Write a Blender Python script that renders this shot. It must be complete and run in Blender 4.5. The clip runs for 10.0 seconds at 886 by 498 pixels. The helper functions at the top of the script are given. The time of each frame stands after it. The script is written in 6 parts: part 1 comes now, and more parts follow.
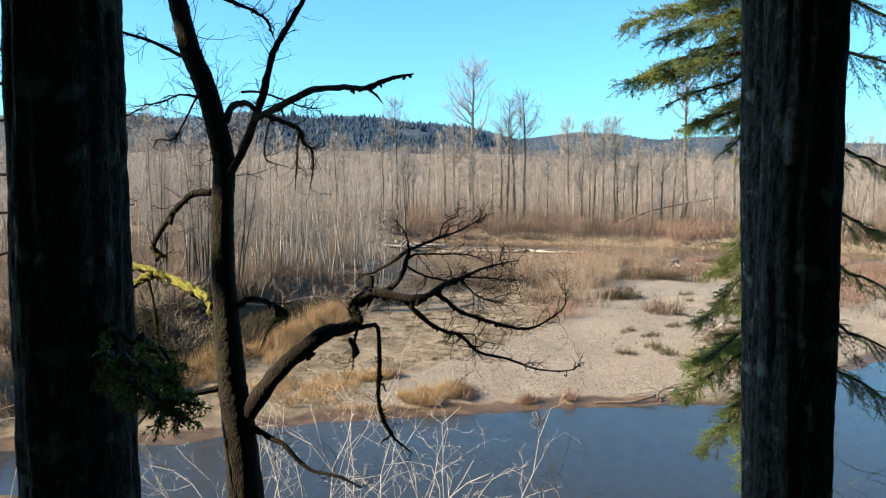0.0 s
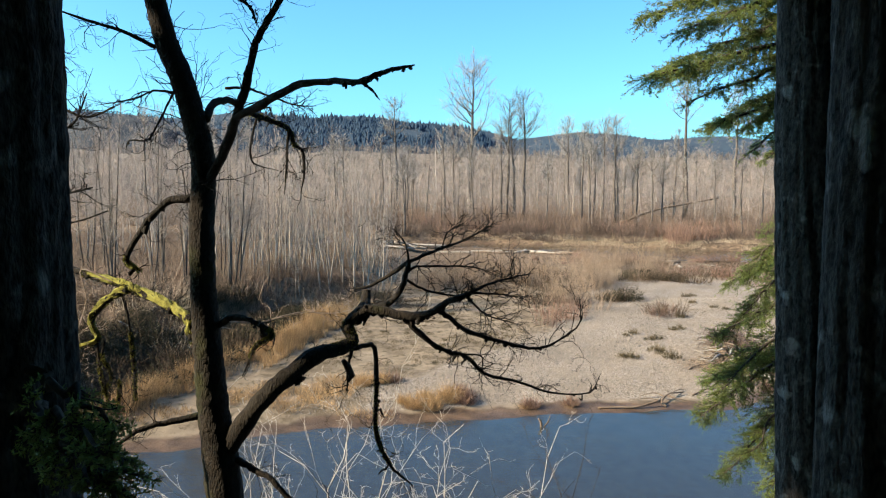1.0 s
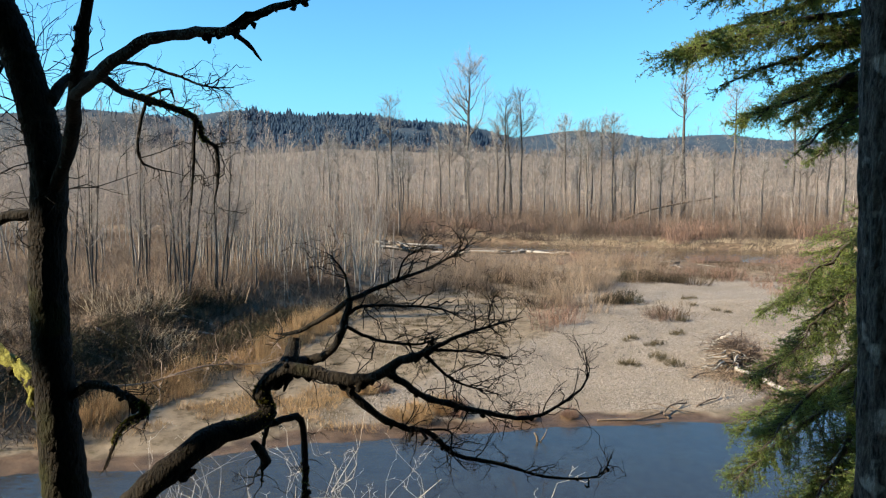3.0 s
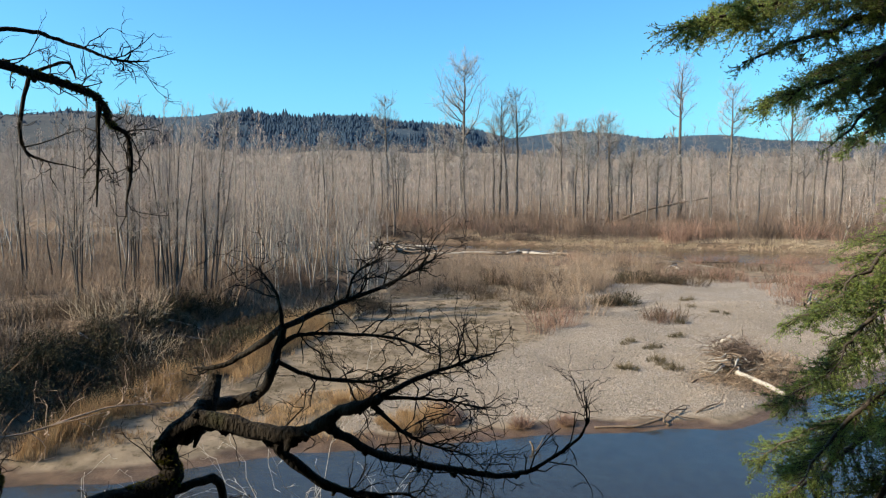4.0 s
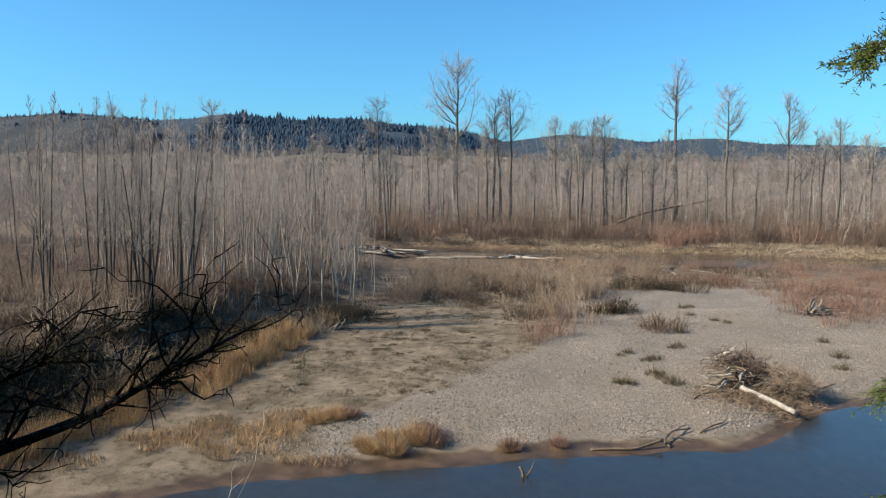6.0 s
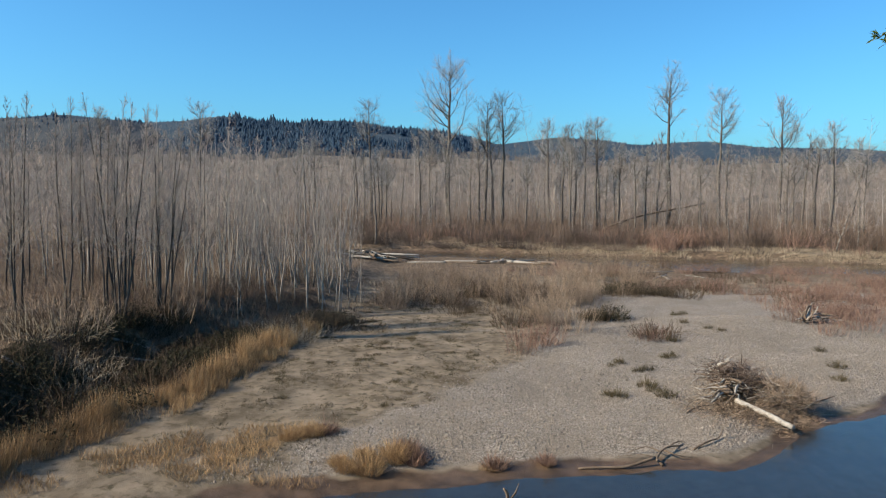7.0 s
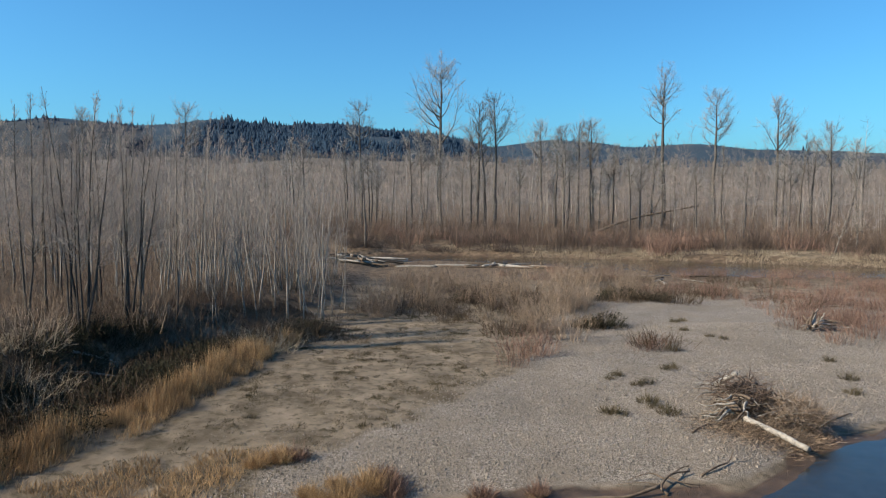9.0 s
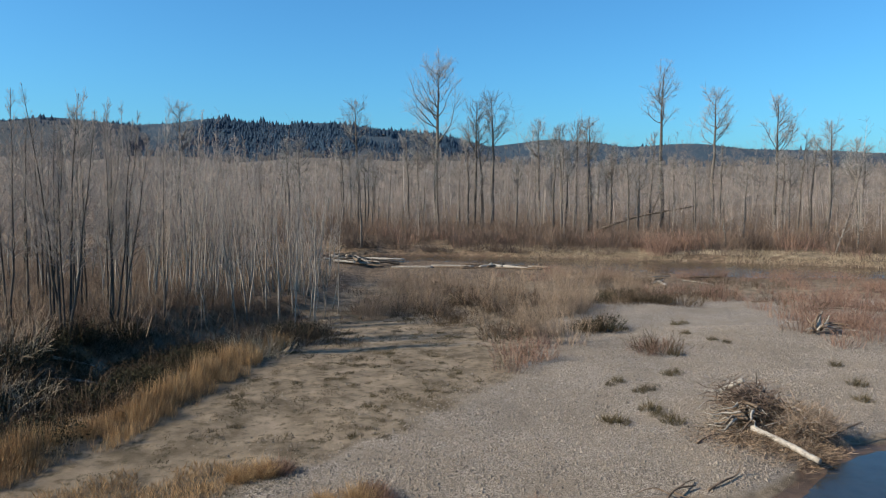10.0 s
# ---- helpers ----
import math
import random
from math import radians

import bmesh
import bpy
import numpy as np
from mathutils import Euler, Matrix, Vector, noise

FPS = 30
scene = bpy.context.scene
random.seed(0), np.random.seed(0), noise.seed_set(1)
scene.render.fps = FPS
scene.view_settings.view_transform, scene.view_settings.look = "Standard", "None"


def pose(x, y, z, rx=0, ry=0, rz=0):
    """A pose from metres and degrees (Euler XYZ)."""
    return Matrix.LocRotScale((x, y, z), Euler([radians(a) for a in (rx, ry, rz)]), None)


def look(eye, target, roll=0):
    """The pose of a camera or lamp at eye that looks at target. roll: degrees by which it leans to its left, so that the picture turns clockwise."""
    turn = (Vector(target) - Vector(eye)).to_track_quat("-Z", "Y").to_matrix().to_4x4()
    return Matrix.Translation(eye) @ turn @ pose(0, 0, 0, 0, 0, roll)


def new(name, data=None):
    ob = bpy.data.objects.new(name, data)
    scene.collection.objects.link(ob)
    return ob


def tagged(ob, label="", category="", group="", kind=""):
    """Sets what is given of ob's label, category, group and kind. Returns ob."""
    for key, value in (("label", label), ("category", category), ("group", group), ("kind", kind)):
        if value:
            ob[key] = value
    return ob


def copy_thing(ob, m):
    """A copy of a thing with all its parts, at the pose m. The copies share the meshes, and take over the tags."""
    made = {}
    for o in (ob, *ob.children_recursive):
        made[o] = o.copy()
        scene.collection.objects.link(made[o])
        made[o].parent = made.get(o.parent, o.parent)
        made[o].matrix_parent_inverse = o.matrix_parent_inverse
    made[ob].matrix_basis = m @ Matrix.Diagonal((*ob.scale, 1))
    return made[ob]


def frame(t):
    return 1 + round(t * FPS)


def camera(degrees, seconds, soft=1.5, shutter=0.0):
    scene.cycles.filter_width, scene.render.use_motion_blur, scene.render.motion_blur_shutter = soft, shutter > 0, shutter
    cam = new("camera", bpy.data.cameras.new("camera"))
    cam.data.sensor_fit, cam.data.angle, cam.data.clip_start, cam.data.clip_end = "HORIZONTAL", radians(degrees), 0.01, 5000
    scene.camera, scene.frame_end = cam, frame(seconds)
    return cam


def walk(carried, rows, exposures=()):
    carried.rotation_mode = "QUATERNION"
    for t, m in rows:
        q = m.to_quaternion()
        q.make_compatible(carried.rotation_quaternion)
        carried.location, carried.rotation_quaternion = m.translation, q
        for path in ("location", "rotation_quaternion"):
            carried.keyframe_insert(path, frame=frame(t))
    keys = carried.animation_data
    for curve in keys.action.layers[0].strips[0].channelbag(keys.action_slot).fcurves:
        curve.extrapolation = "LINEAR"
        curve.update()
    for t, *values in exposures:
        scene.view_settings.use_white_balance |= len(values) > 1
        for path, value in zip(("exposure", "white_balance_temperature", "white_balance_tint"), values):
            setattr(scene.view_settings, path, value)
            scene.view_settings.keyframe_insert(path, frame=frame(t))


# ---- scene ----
cam = camera(60.0, 10.0, soft=1.2)
PATH = [
    (0, (0.457, 0.933, 7.854), (0.385, 2.925, 7.693), 0.2),
    (0.5, (0.424, 1.157, 7.873), (0.354, 3.149, 7.713), 0.2),
    (1, (0.411, 1.469, 7.892), (0.34, 3.462, 7.731), 0.2),
    (1.5, (0.405, 1.805, 7.904), (0.337, 3.798, 7.744), 0.1),
    (2, (0.423, 2.161, 7.923), (0.357, 4.153, 7.761), 0.2),
    (2.5, (0.469, 2.526, 7.935), (0.405, 4.519, 7.772), 0.3),
    (3, (0.572, 2.945, 7.95), (0.509, 4.937, 7.785), 0.2),
    (4.5, (0.705, 4.207, 7.9), (0.654, 6.2, 7.738), 0.0),
    (5, (0.719, 4.655, 7.877), (0.669, 6.648, 7.716), -0.0),
    (6.5, (1.176, 6.324, 7.923), (1.144, 8.318, 7.772), 0.2),
    (7, (1.332, 6.885, 7.976), (1.308, 8.88, 7.828), 0.2),
    (7.5, (1.445, 7.414, 8.018), (1.427, 9.408, 7.872), 0.2),
    (8, (1.527, 7.975, 8.01), (1.513, 9.97, 7.867), 0.1),
    (8.5, (1.581, 8.533, 7.956), (1.571, 10.528, 7.815), 0.1),
    (9, (1.64, 9.117, 7.91), (1.633, 11.112, 7.769), 0.1),
    (9.5, (1.71, 9.666, 7.886), (1.705, 11.661, 7.745), 0.1),
    (10, (1.762, 10.217, 7.91), (1.761, 12.212, 7.768), 0.1),
]
EXPOSURES = [(0.0, 1.62, 7400, 10), (1.5, 1.53, 7300, 10), (3.0, 1.36, 7200, 10), (5.0, 1.07, 6930, 10), (7.5, 0.77, 6660, 10), (10.0, 0.69, 6600, 10)]
walk(cam, [(t, look(eye, target, roll)) for t, eye, target, roll in PATH], EXPOSURES)

# ---------------------------------------------------------------- world, sun, exposure
SUN_AZ, SUN_EL = 195.0, 31.0          # direction towards the sun, degrees from +x counterclockwise; elevation
world = bpy.data.worlds.new("sky")
scene.world = world
world.use_nodes = True
wn = world.node_tree
wn.nodes.clear()
w_out = wn.nodes.new("ShaderNodeOutputWorld")
w_bg = wn.nodes.new("ShaderNodeBackground")
w_sky = wn.nodes.new("ShaderNodeTexSky")
w_sky.sky_type = "NISHITA"
w_sky.sun_disc = False
w_sky.sun_elevation = radians(SUN_EL)
w_sky.sun_rotation = radians(90.0 - SUN_AZ)
w_sky.altitude, w_sky.air_density, w_sky.dust_density, w_sky.ozone_density = 60.0, 1.0, 1.2, 2.2
w_bg.inputs["Strength"].default_value = 0.082
w_tint = wn.nodes.new("ShaderNodeMix")
w_tint.data_type, w_tint.blend_type = "RGBA", "MULTIPLY"
w_tint.inputs[0].default_value = 1.0
w_tint.inputs[7].default_value = (0.40, 0.98, 1.37, 1)
wn.links.new(w_sky.outputs[0], w_tint.inputs[6])
wn.links.new(w_tint.outputs[2], w_bg.inputs[0])
wn.links.new(w_bg.outputs[0], w_out.inputs[0])

sun_data = bpy.data.lights.new("sun", "SUN")
sun_data.energy, sun_data.angle, sun_data.color = 5.0, radians(0.53), (1.0, 0.87, 0.70)
sun = new("sun", sun_data)
sun_dir = Vector((math.cos(radians(SUN_AZ)) * math.cos(radians(SUN_EL)),
                  math.sin(radians(SUN_AZ)) * math.cos(radians(SUN_EL)), math.sin(radians(SUN_EL))))
sun.matrix_world = look(sun_dir * 60.0, (0, 0, 0))

RNG = np.random.default_rng(11)


# ---------------------------------------------------------------- materials
def material(name, dark, light, scale=6.0, fine=60.0, rough=0.9, bump=0.3, stretch=(1, 1, 1), vary=0.0,
             patch=None, patch_scale=1.5, patch_at=0.55, bump_size=0.02):
    """Two-scale noise between two colours, optional patches of a third, fine relief, and piece-to-piece variation."""
    m = bpy.data.materials.new(name)
    m.use_nodes = True
    n, l = m.node_tree.nodes, m.node_tree.links
    b = n["Principled BSDF"]
    b.inputs["Roughness"].default_value = rough
    b.inputs["Specular IOR Level"].default_value = 0.25
    geo = n.new("ShaderNodeNewGeometry")
    mp = n.new("ShaderNodeMapping")
    mp.inputs["Scale"].default_value = stretch
    l.new(geo.outputs["Position"], mp.inputs[0])
    n1, n2 = n.new("ShaderNodeTexNoise"), n.new("ShaderNodeTexNoise")
    n1.inputs["Scale"].default_value, n1.inputs["Detail"].default_value = scale, 4
    n2.inputs["Scale"].default_value, n2.inputs["Detail"].default_value = fine, 3
    l.new(mp.outputs[0], n1.inputs["Vector"])
    l.new(mp.outputs[0], n2.inputs["Vector"])
    add = n.new("ShaderNodeMath")
    add.operation = "MULTIPLY_ADD"
    add.inputs[1].default_value = 0.5
    l.new(n1.outputs[0], add.inputs[0])
    half = n.new("ShaderNodeMath")
    half.operation = "MULTIPLY"
    half.inputs[1].default_value = 0.5
    l.new(n2.outputs[0], half.inputs[0])
    l.new(half.outputs[0], add.inputs[2])
    ramp = n.new("ShaderNodeMapRange")
    ramp.inputs[1].default_value, ramp.inputs[2].default_value = 0.36, 0.64
    l.new(add.outputs[0], ramp.inputs[0])
    mix = n.new("ShaderNodeMix")
    mix.data_type = "RGBA"
    mix.inputs[6].default_value, mix.inputs[7].default_value = (*dark, 1), (*light, 1)
    fac = ramp.outputs[0]
    if vary:
        info = n.new("ShaderNodeObjectInfo")
        sh = n.new("ShaderNodeMath")
        sh.operation = "MULTIPLY_ADD"
        sh.inputs[1].default_value = vary
        sh.use_clamp = True
        l.new(info.outputs["Random"], sh.inputs[0])
        l.new(fac, sh.inputs[2])
        off = n.new("ShaderNodeMath")
        off.operation = "SUBTRACT"
        off.inputs[1].default_value = vary * 0.5
        off.use_clamp = True
        l.new(sh.outputs[0], off.inputs[0])
        fac = off.outputs[0]
    l.new(fac, mix.inputs[0])
    colour = mix.outputs[2]
    if patch:
        n3 = n.new("ShaderNodeTexNoise")
        n3.inputs["Scale"].default_value, n3.inputs["Detail"].default_value = patch_scale, 5
        l.new(geo.outputs["Position"], n3.inputs["Vector"])
        r3 = n.new("ShaderNodeMapRange")
        r3.inputs[1].default_value, r3.inputs[2].default_value = patch_at, patch_at + 0.1
        l.new(n3.outputs[0], r3.inputs[0])
        m3 = n.new("ShaderNodeMix")
        m3.data_type = "RGBA"
        l.new(r3.outputs[0], m3.inputs[0])
        l.new(colour, m3.inputs[6])
        m3.inputs[7].default_value = (*patch, 1)
        colour = m3.outputs[2]
    l.new(colour, b.inputs["Base Color"])
    if bump:
        bp = n.new("ShaderNodeBump")
        bp.inputs["Strength"].default_value, bp.inputs["Distance"].default_value = bump, bump_size
        l.new(add.outputs[0], bp.inputs["Height"])
        l.new(bp.outputs[0], b.inputs["Normal"])
    return m


def island_material(name, dark, light, rough=0.85, wide=0.4, size=0.35):
    """For joined blades, twigs and stones: colour goes from piece to piece."""
    m = bpy.data.materials.new(name)
    m.use_nodes = True
    n, l = m.node_tree.nodes, m.node_tree.links
    b = n["Principled BSDF"]
    b.inputs["Roughness"].default_value = rough
    b.inputs["Specular IOR Level"].default_value = 0.2
    geo = n.new("ShaderNodeNewGeometry")
    ns = n.new("ShaderNodeTexNoise")
    ns.inputs["Scale"].default_value, ns.inputs["Detail"].default_value = size, 3
    l.new(geo.outputs["Position"], ns.inputs["Vector"])
    av = n.new("ShaderNodeMath")
    av.operation = "MULTIPLY_ADD"
    av.inputs[1].default_value = 1.0 - wide
    l.new(geo.outputs["Random Per Island"], av.inputs[0])
    half = n.new("ShaderNodeMapRange")
    half.inputs[1].default_value, half.inputs[2].default_value, half.inputs[4].default_value = 0.3, 0.7, wide
    l.new(ns.outputs[0], half.inputs[0])
    l.new(half.outputs[0], av.inputs[2])
    mix = n.new("ShaderNodeMix")
    mix.data_type = "RGBA"
    mix.inputs[6].default_value, mix.inputs[7].default_value = (*dark, 1), (*light, 1)
    l.new(av.outputs[0], mix.inputs[0])
    l.new(mix.outputs[2], b.inputs["Base Color"])
    return m


def needle_material(name, dark, light):
    """Needles with sheen on top that let some light through."""
    m = island_material(name, dark, light, 0.38, 0.45, 1.2)
    n, l = m.node_tree.nodes, m.node_tree.links
    b, out = n["Principled BSDF"], n["Material Output"]
    tl, mx = n.new("ShaderNodeBsdfTranslucent"), n.new("ShaderNodeMixShader")
    mx.inputs[0].default_value = 0.48
    l.new(b.inputs["Base Color"].links[0].from_socket, tl.inputs[0])
    l.new(b.outputs[0], mx.inputs[1])
    l.new(tl.outputs[0], mx.inputs[2])
    l.new(mx.outputs[0], out.inputs[0])
    return m


def ground_material():
    """Gravel, sand, leaf litter and wet margin, laid out by the zone attribute (gravel, sand, wet)."""
    m = bpy.data.materials.new("river_bar_ground")
    m.use_nodes = True
    n, l = m.node_tree.nodes, m.node_tree.links
    b = n["Principled BSDF"]
    b.inputs["Specular IOR Level"].default_value = 0.2
    geo = n.new("ShaderNodeNewGeometry")
    zone = n.new("ShaderNodeVertexColor")
    zone.layer_name = "zone"
    sep = n.new("ShaderNodeSeparateColor")
    l.new(zone.outputs[0], sep.inputs[0])

    def noise_node(scale, detail=4, rough=0.6):
        t = n.new("ShaderNodeTexNoise")
        t.inputs["Scale"].default_value, t.inputs["Detail"].default_value, t.inputs["Roughness"].default_value = scale, detail, rough
        l.new(geo.outputs["Position"], t.inputs["Vector"])
        return t.outputs[0]

    def two(fac, c0, c1, lo=0.35, hi=0.65):
        r = n.new("ShaderNodeMapRange")
        r.inputs[1].default_value, r.inputs[2].default_value = lo, hi
        l.new(fac, r.inputs[0])
        k = n.new("ShaderNodeMix")
        k.data_type = "RGBA"
        l.new(r.outputs[0], k.inputs[0])
        for i, c in ((6, c0), (7, c1)):
            if isinstance(c, tuple):
                k.inputs[i].default_value = (*c, 1)
            else:
                l.new(c, k.inputs[i])
        return k.outputs[2]

    vor = n.new("ShaderNodeTexVoronoi")
    vor.inputs["Scale"].default_value = 34.0
    l.new(geo.outputs["Position"], vor.inputs["Vector"])
    cell = n.new("ShaderNodeSeparateColor")
    l.new(vor.outputs["Color"], cell.inputs[0])
    pebble = two(cell.outputs[0], GRAVEL_DARK, GRAVEL_LIGHT, 0.05, 0.95)
    pebble = two(noise_node(5.0, 5, 0.7), pebble, (0.119, 0.099, 0.081), 0.52, 0.72)
    gravel = two(noise_node(0.5, 5), pebble, (0.196, 0.161, 0.124), 0.42, 0.72)
    gravel = two(noise_node(0.16, 4), gravel, (0.148, 0.124, 0.099), 0.50, 0.75)
    sand = two(noise_node(0.8, 6), SAND_DARK, SAND_LIGHT, 0.35, 0.65)
    sand = two(noise_node(3.0, 6), sand, (0.070, 0.056, 0.032), 0.52, 0.68)
    litter = two(noise_node(2.2, 6), (0.047, 0.033, 0.021), (0.180, 0.128, 0.085), 0.35, 0.65)
    col = two(sep.outputs[1], litter, sand, 0.3, 0.7)
    col = two(sep.outputs[0], col, gravel, 0.3, 0.7)
    wet = two(noise_node(1.7, 4), (0.048, 0.031, 0.020), (0.122, 0.079, 0.051))
    col = two(sep.outputs[2], col, wet, 0.3, 0.7)
    l.new(col, b.inputs["Base Color"])
    rr = n.new("ShaderNodeMapRange")
    rr.inputs[3].default_value, rr.inputs[4].default_value = 0.95, 0.45
    l.new(sep.outputs[2], rr.inputs[0])
    l.new(rr.outputs[0], b.inputs["Roughness"])
    bp = n.new("ShaderNodeBump")
    bp.inputs["Strength"].default_value, bp.inputs["Distance"].default_value = 0.8, 0.06
    l.new(noise_node(20.0, 5, 0.8), bp.inputs["Height"])
    l.new(bp.outputs[0], b.inputs["Normal"])
    return m


def water_material():
    """Clear brown-green river water: tinted see-through below, sky gloss above, small ripples."""
    m = bpy.data.materials.new("river_water")
    m.use_nodes = True
    n, l = m.node_tree.nodes, m.node_tree.links
    n.clear()
    out = n.new("ShaderNodeOutputMaterial")
    tr, gl, mx = n.new("ShaderNodeBsdfTransparent"), n.new("ShaderNodeBsdfGlossy"), n.new("ShaderNodeMixShader")
    tr.inputs[0].default_value = (0.66, 0.70, 0.62, 1)
    gl.inputs[0].default_value = (1.0, 0.98, 0.95, 1)
    gl.inputs["Roughness"].default_value = 0.06
    silt, body = n.new("ShaderNodeBsdfDiffuse"), n.new("ShaderNodeMixShader")
    silt.inputs[0].default_value = (0.135, 0.125, 0.105, 1)
    body.inputs[0].default_value = 0.17
    l.new(tr.outputs[0], body.inputs[1])
    l.new(silt.outputs[0], body.inputs[2])
    fr = n.new("ShaderNodeFresnel")
    fr.inputs[0].default_value = 1.40
    geo = n.new("ShaderNodeNewGeometry")
    mp = n.new("ShaderNodeMapping")
    mp.inputs["Scale"].default_value = (0.8, 1.6, 1)
    mp.inputs["Rotation"].default_value = (0, 0, 0.35)
    l.new(geo.outputs["Position"], mp.inputs[0])
    n1, n2 = n.new("ShaderNodeTexNoise"), n.new("ShaderNodeTexNoise")
    n1.inputs["Scale"].default_value, n1.inputs["Detail"].default_value = 3.2, 4
    n2.inputs["Scale"].default_value, n2.inputs["Detail"].default_value = 0.35, 2
    for t in (n1, n2):
        l.new(mp.outputs[0], t.inputs["Vector"])
    mul = n.new("ShaderNodeMath")
    mul.operation = "MULTIPLY"
    l.new(n1.outputs[0], mul.inputs[0])
    l.new(n2.outputs[0], mul.inputs[1])
    bp = n.new("ShaderNodeBump")
    bp.inputs["Strength"].default_value, bp.inputs["Distance"].default_value = 0.45, 0.09
    l.new(mul.outputs[0], bp.inputs["Height"])
    l.new(bp.outputs[0], gl.inputs["Normal"])
    l.new(fr.outputs[0], mx.inputs[0])
    l.new(body.outputs[0], mx.inputs[1])
    l.new(gl.outputs[0], mx.inputs[2])
    l.new(mx.outputs[0], out.inputs[0])
    return m


GRAVEL_DARK, GRAVEL_LIGHT = (0.085, 0.072, 0.059), (0.375, 0.325, 0.270)
SAND_DARK, SAND_LIGHT = (0.100, 0.078, 0.052), (0.252, 0.199, 0.143)
M_GROUND = ground_material()
M_WATER = water_material()
# Pale patches stand in for sun dapples on the trunks, painted into the bark.
M_FIR_BARK = material("dappled_conifer_bark", (0.006, 0.0055, 0.005), (0.078, 0.071, 0.066), 22, 70, 0.95, 1.0, (1, 1, 0.4), bump_size=0.03,
                      patch=(0.17, 0.163, 0.155), patch_scale=7.0, patch_at=0.58)
# Bark near black: the limbs' backlit shade is partly put into this colour.
M_MAPLE_BARK = material("mossy_shaded_bark", (0.005, 0.004, 0.003), (0.026, 0.021, 0.015), 18, 90, 0.95, 1.0, (1, 1, 0.4), bump_size=0.05,
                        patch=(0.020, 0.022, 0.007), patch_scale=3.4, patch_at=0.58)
M_MOSS = material("yellow_green_moss", (0.075, 0.075, 0.016), (0.25, 0.245, 0.06), 18, 120, 1.0, 0.9)
M_TWIG = material("grey_brown_twig", (0.019, 0.015, 0.013), (0.072, 0.060, 0.049), 10, 80, 0.9, 0.2)
M_PALE_TWIG = material("pale_bare_twig", (0.306, 0.281, 0.246), (0.527, 0.493, 0.442), 10, 80, 0.8, 0.2)
M_NEEDLE = needle_material("conifer_needles", (0.045, 0.084, 0.036), (0.28, 0.35, 0.09))
M_ALDER = material("pale_alder_bark", (0.085, 0.072, 0.060), (0.50, 0.445, 0.385), 5, 40, 0.9, 0.3, vary=0.9)
M_ALDER_TWIG = material("alder_twigs", (0.238, 0.183, 0.151), (0.510, 0.416, 0.357), 3, 40, 0.9, 0.0, vary=0.7)
M_DARK_STEM = material("dark_young_bark", (0.018, 0.015, 0.013), (0.110, 0.094, 0.080), 2.2, 30, 0.9, 0.3, vary=0.4)
M_COTTON = material("cottonwood_bark", (0.034, 0.029, 0.025), (0.157, 0.136, 0.117), 3, 20, 0.95, 0.4, (1, 1, 0.3), vary=0.3)
M_COTTON_TWIG = material("cottonwood_twigs", (0.22, 0.205, 0.188), (0.44, 0.405, 0.37), 3, 20, 0.9, 0.0, vary=0.3)
M_WOODS = island_material("far_bare_woods", (0.056, 0.044, 0.038), (0.495, 0.412, 0.356), wide=0.45, size=0.16)
M_WOOD_STEM = island_material("far_bare_stems", (0.025, 0.021, 0.018), (0.289, 0.251, 0.217), wide=0.2, size=0.2)
M_PALE_STEM = island_material("far_pale_stems", (0.160, 0.137, 0.118), (0.48, 0.425, 0.37), wide=0.2, size=0.2)
M_FOOT_WOODS = island_material("foothill_woods", (0.102, 0.087, 0.076), (0.217, 0.183, 0.160), wide=0.6, size=0.02)
M_UNDERGROWTH = island_material("brown_undergrowth", (0.028, 0.019, 0.013), (0.31, 0.220, 0.158), wide=0.6, size=0.3)
M_PALE_GRASS = island_material("pale_dry_grass", (0.21, 0.160, 0.108), (0.50, 0.415, 0.30))
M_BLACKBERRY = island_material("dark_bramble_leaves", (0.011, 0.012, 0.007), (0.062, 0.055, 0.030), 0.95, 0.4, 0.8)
M_FOOTHILL = material("brown_foothill_woods", (0.072, 0.060, 0.048), (0.170, 0.140, 0.111), 0.05, 0.4, 1.0, 0.0)
M_BRUSH = island_material("grey_brown_brush", (0.055, 0.040, 0.028), (0.41, 0.308, 0.226), wide=0.25, size=0.5)
M_RED_BRUSH = island_material("reddish_willow_brush", (0.062, 0.037, 0.027), (0.33, 0.212, 0.162), wide=0.25, size=0.5)
M_FAR_BRUSH = island_material("brown_far_brush", (0.026, 0.019, 0.015), (0.205, 0.150, 0.118), wide=0.55, size=0.3)
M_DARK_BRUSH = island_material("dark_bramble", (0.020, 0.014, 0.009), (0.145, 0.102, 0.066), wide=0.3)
M_GRASS = island_material("dry_golden_grass", (0.102, 0.058, 0.028), (0.545, 0.372, 0.200))
M_GREY_TUFT = island_material("dull_tuft", (0.026, 0.022, 0.012), (0.125, 0.100, 0.055))
M_STONE = island_material("river_stones", (0.068, 0.058, 0.047), (0.31, 0.265, 0.22))
M_DRIFT = material("bleached_driftwood", (0.128, 0.112, 0.093), (0.399, 0.365, 0.319), 7, 40, 0.85, 0.5, (1, 1, 1), vary=0.5)
M_DRIFT_DARK = material("brown_driftwood", (0.060, 0.043, 0.030), (0.204, 0.153, 0.111), 5, 60, 0.9, 0.5, vary=0.5)
# Hill and far conifer colours are tinted blue to paint in distance haze.
M_HILL = material("hazed_hill_woods", (0.012, 0.028, 0.048), (0.034, 0.056, 0.076), 0.012, 0.10, 1.0, 0.0, patch=(0.056, 0.064, 0.056), patch_scale=0.006, patch_at=0.60)
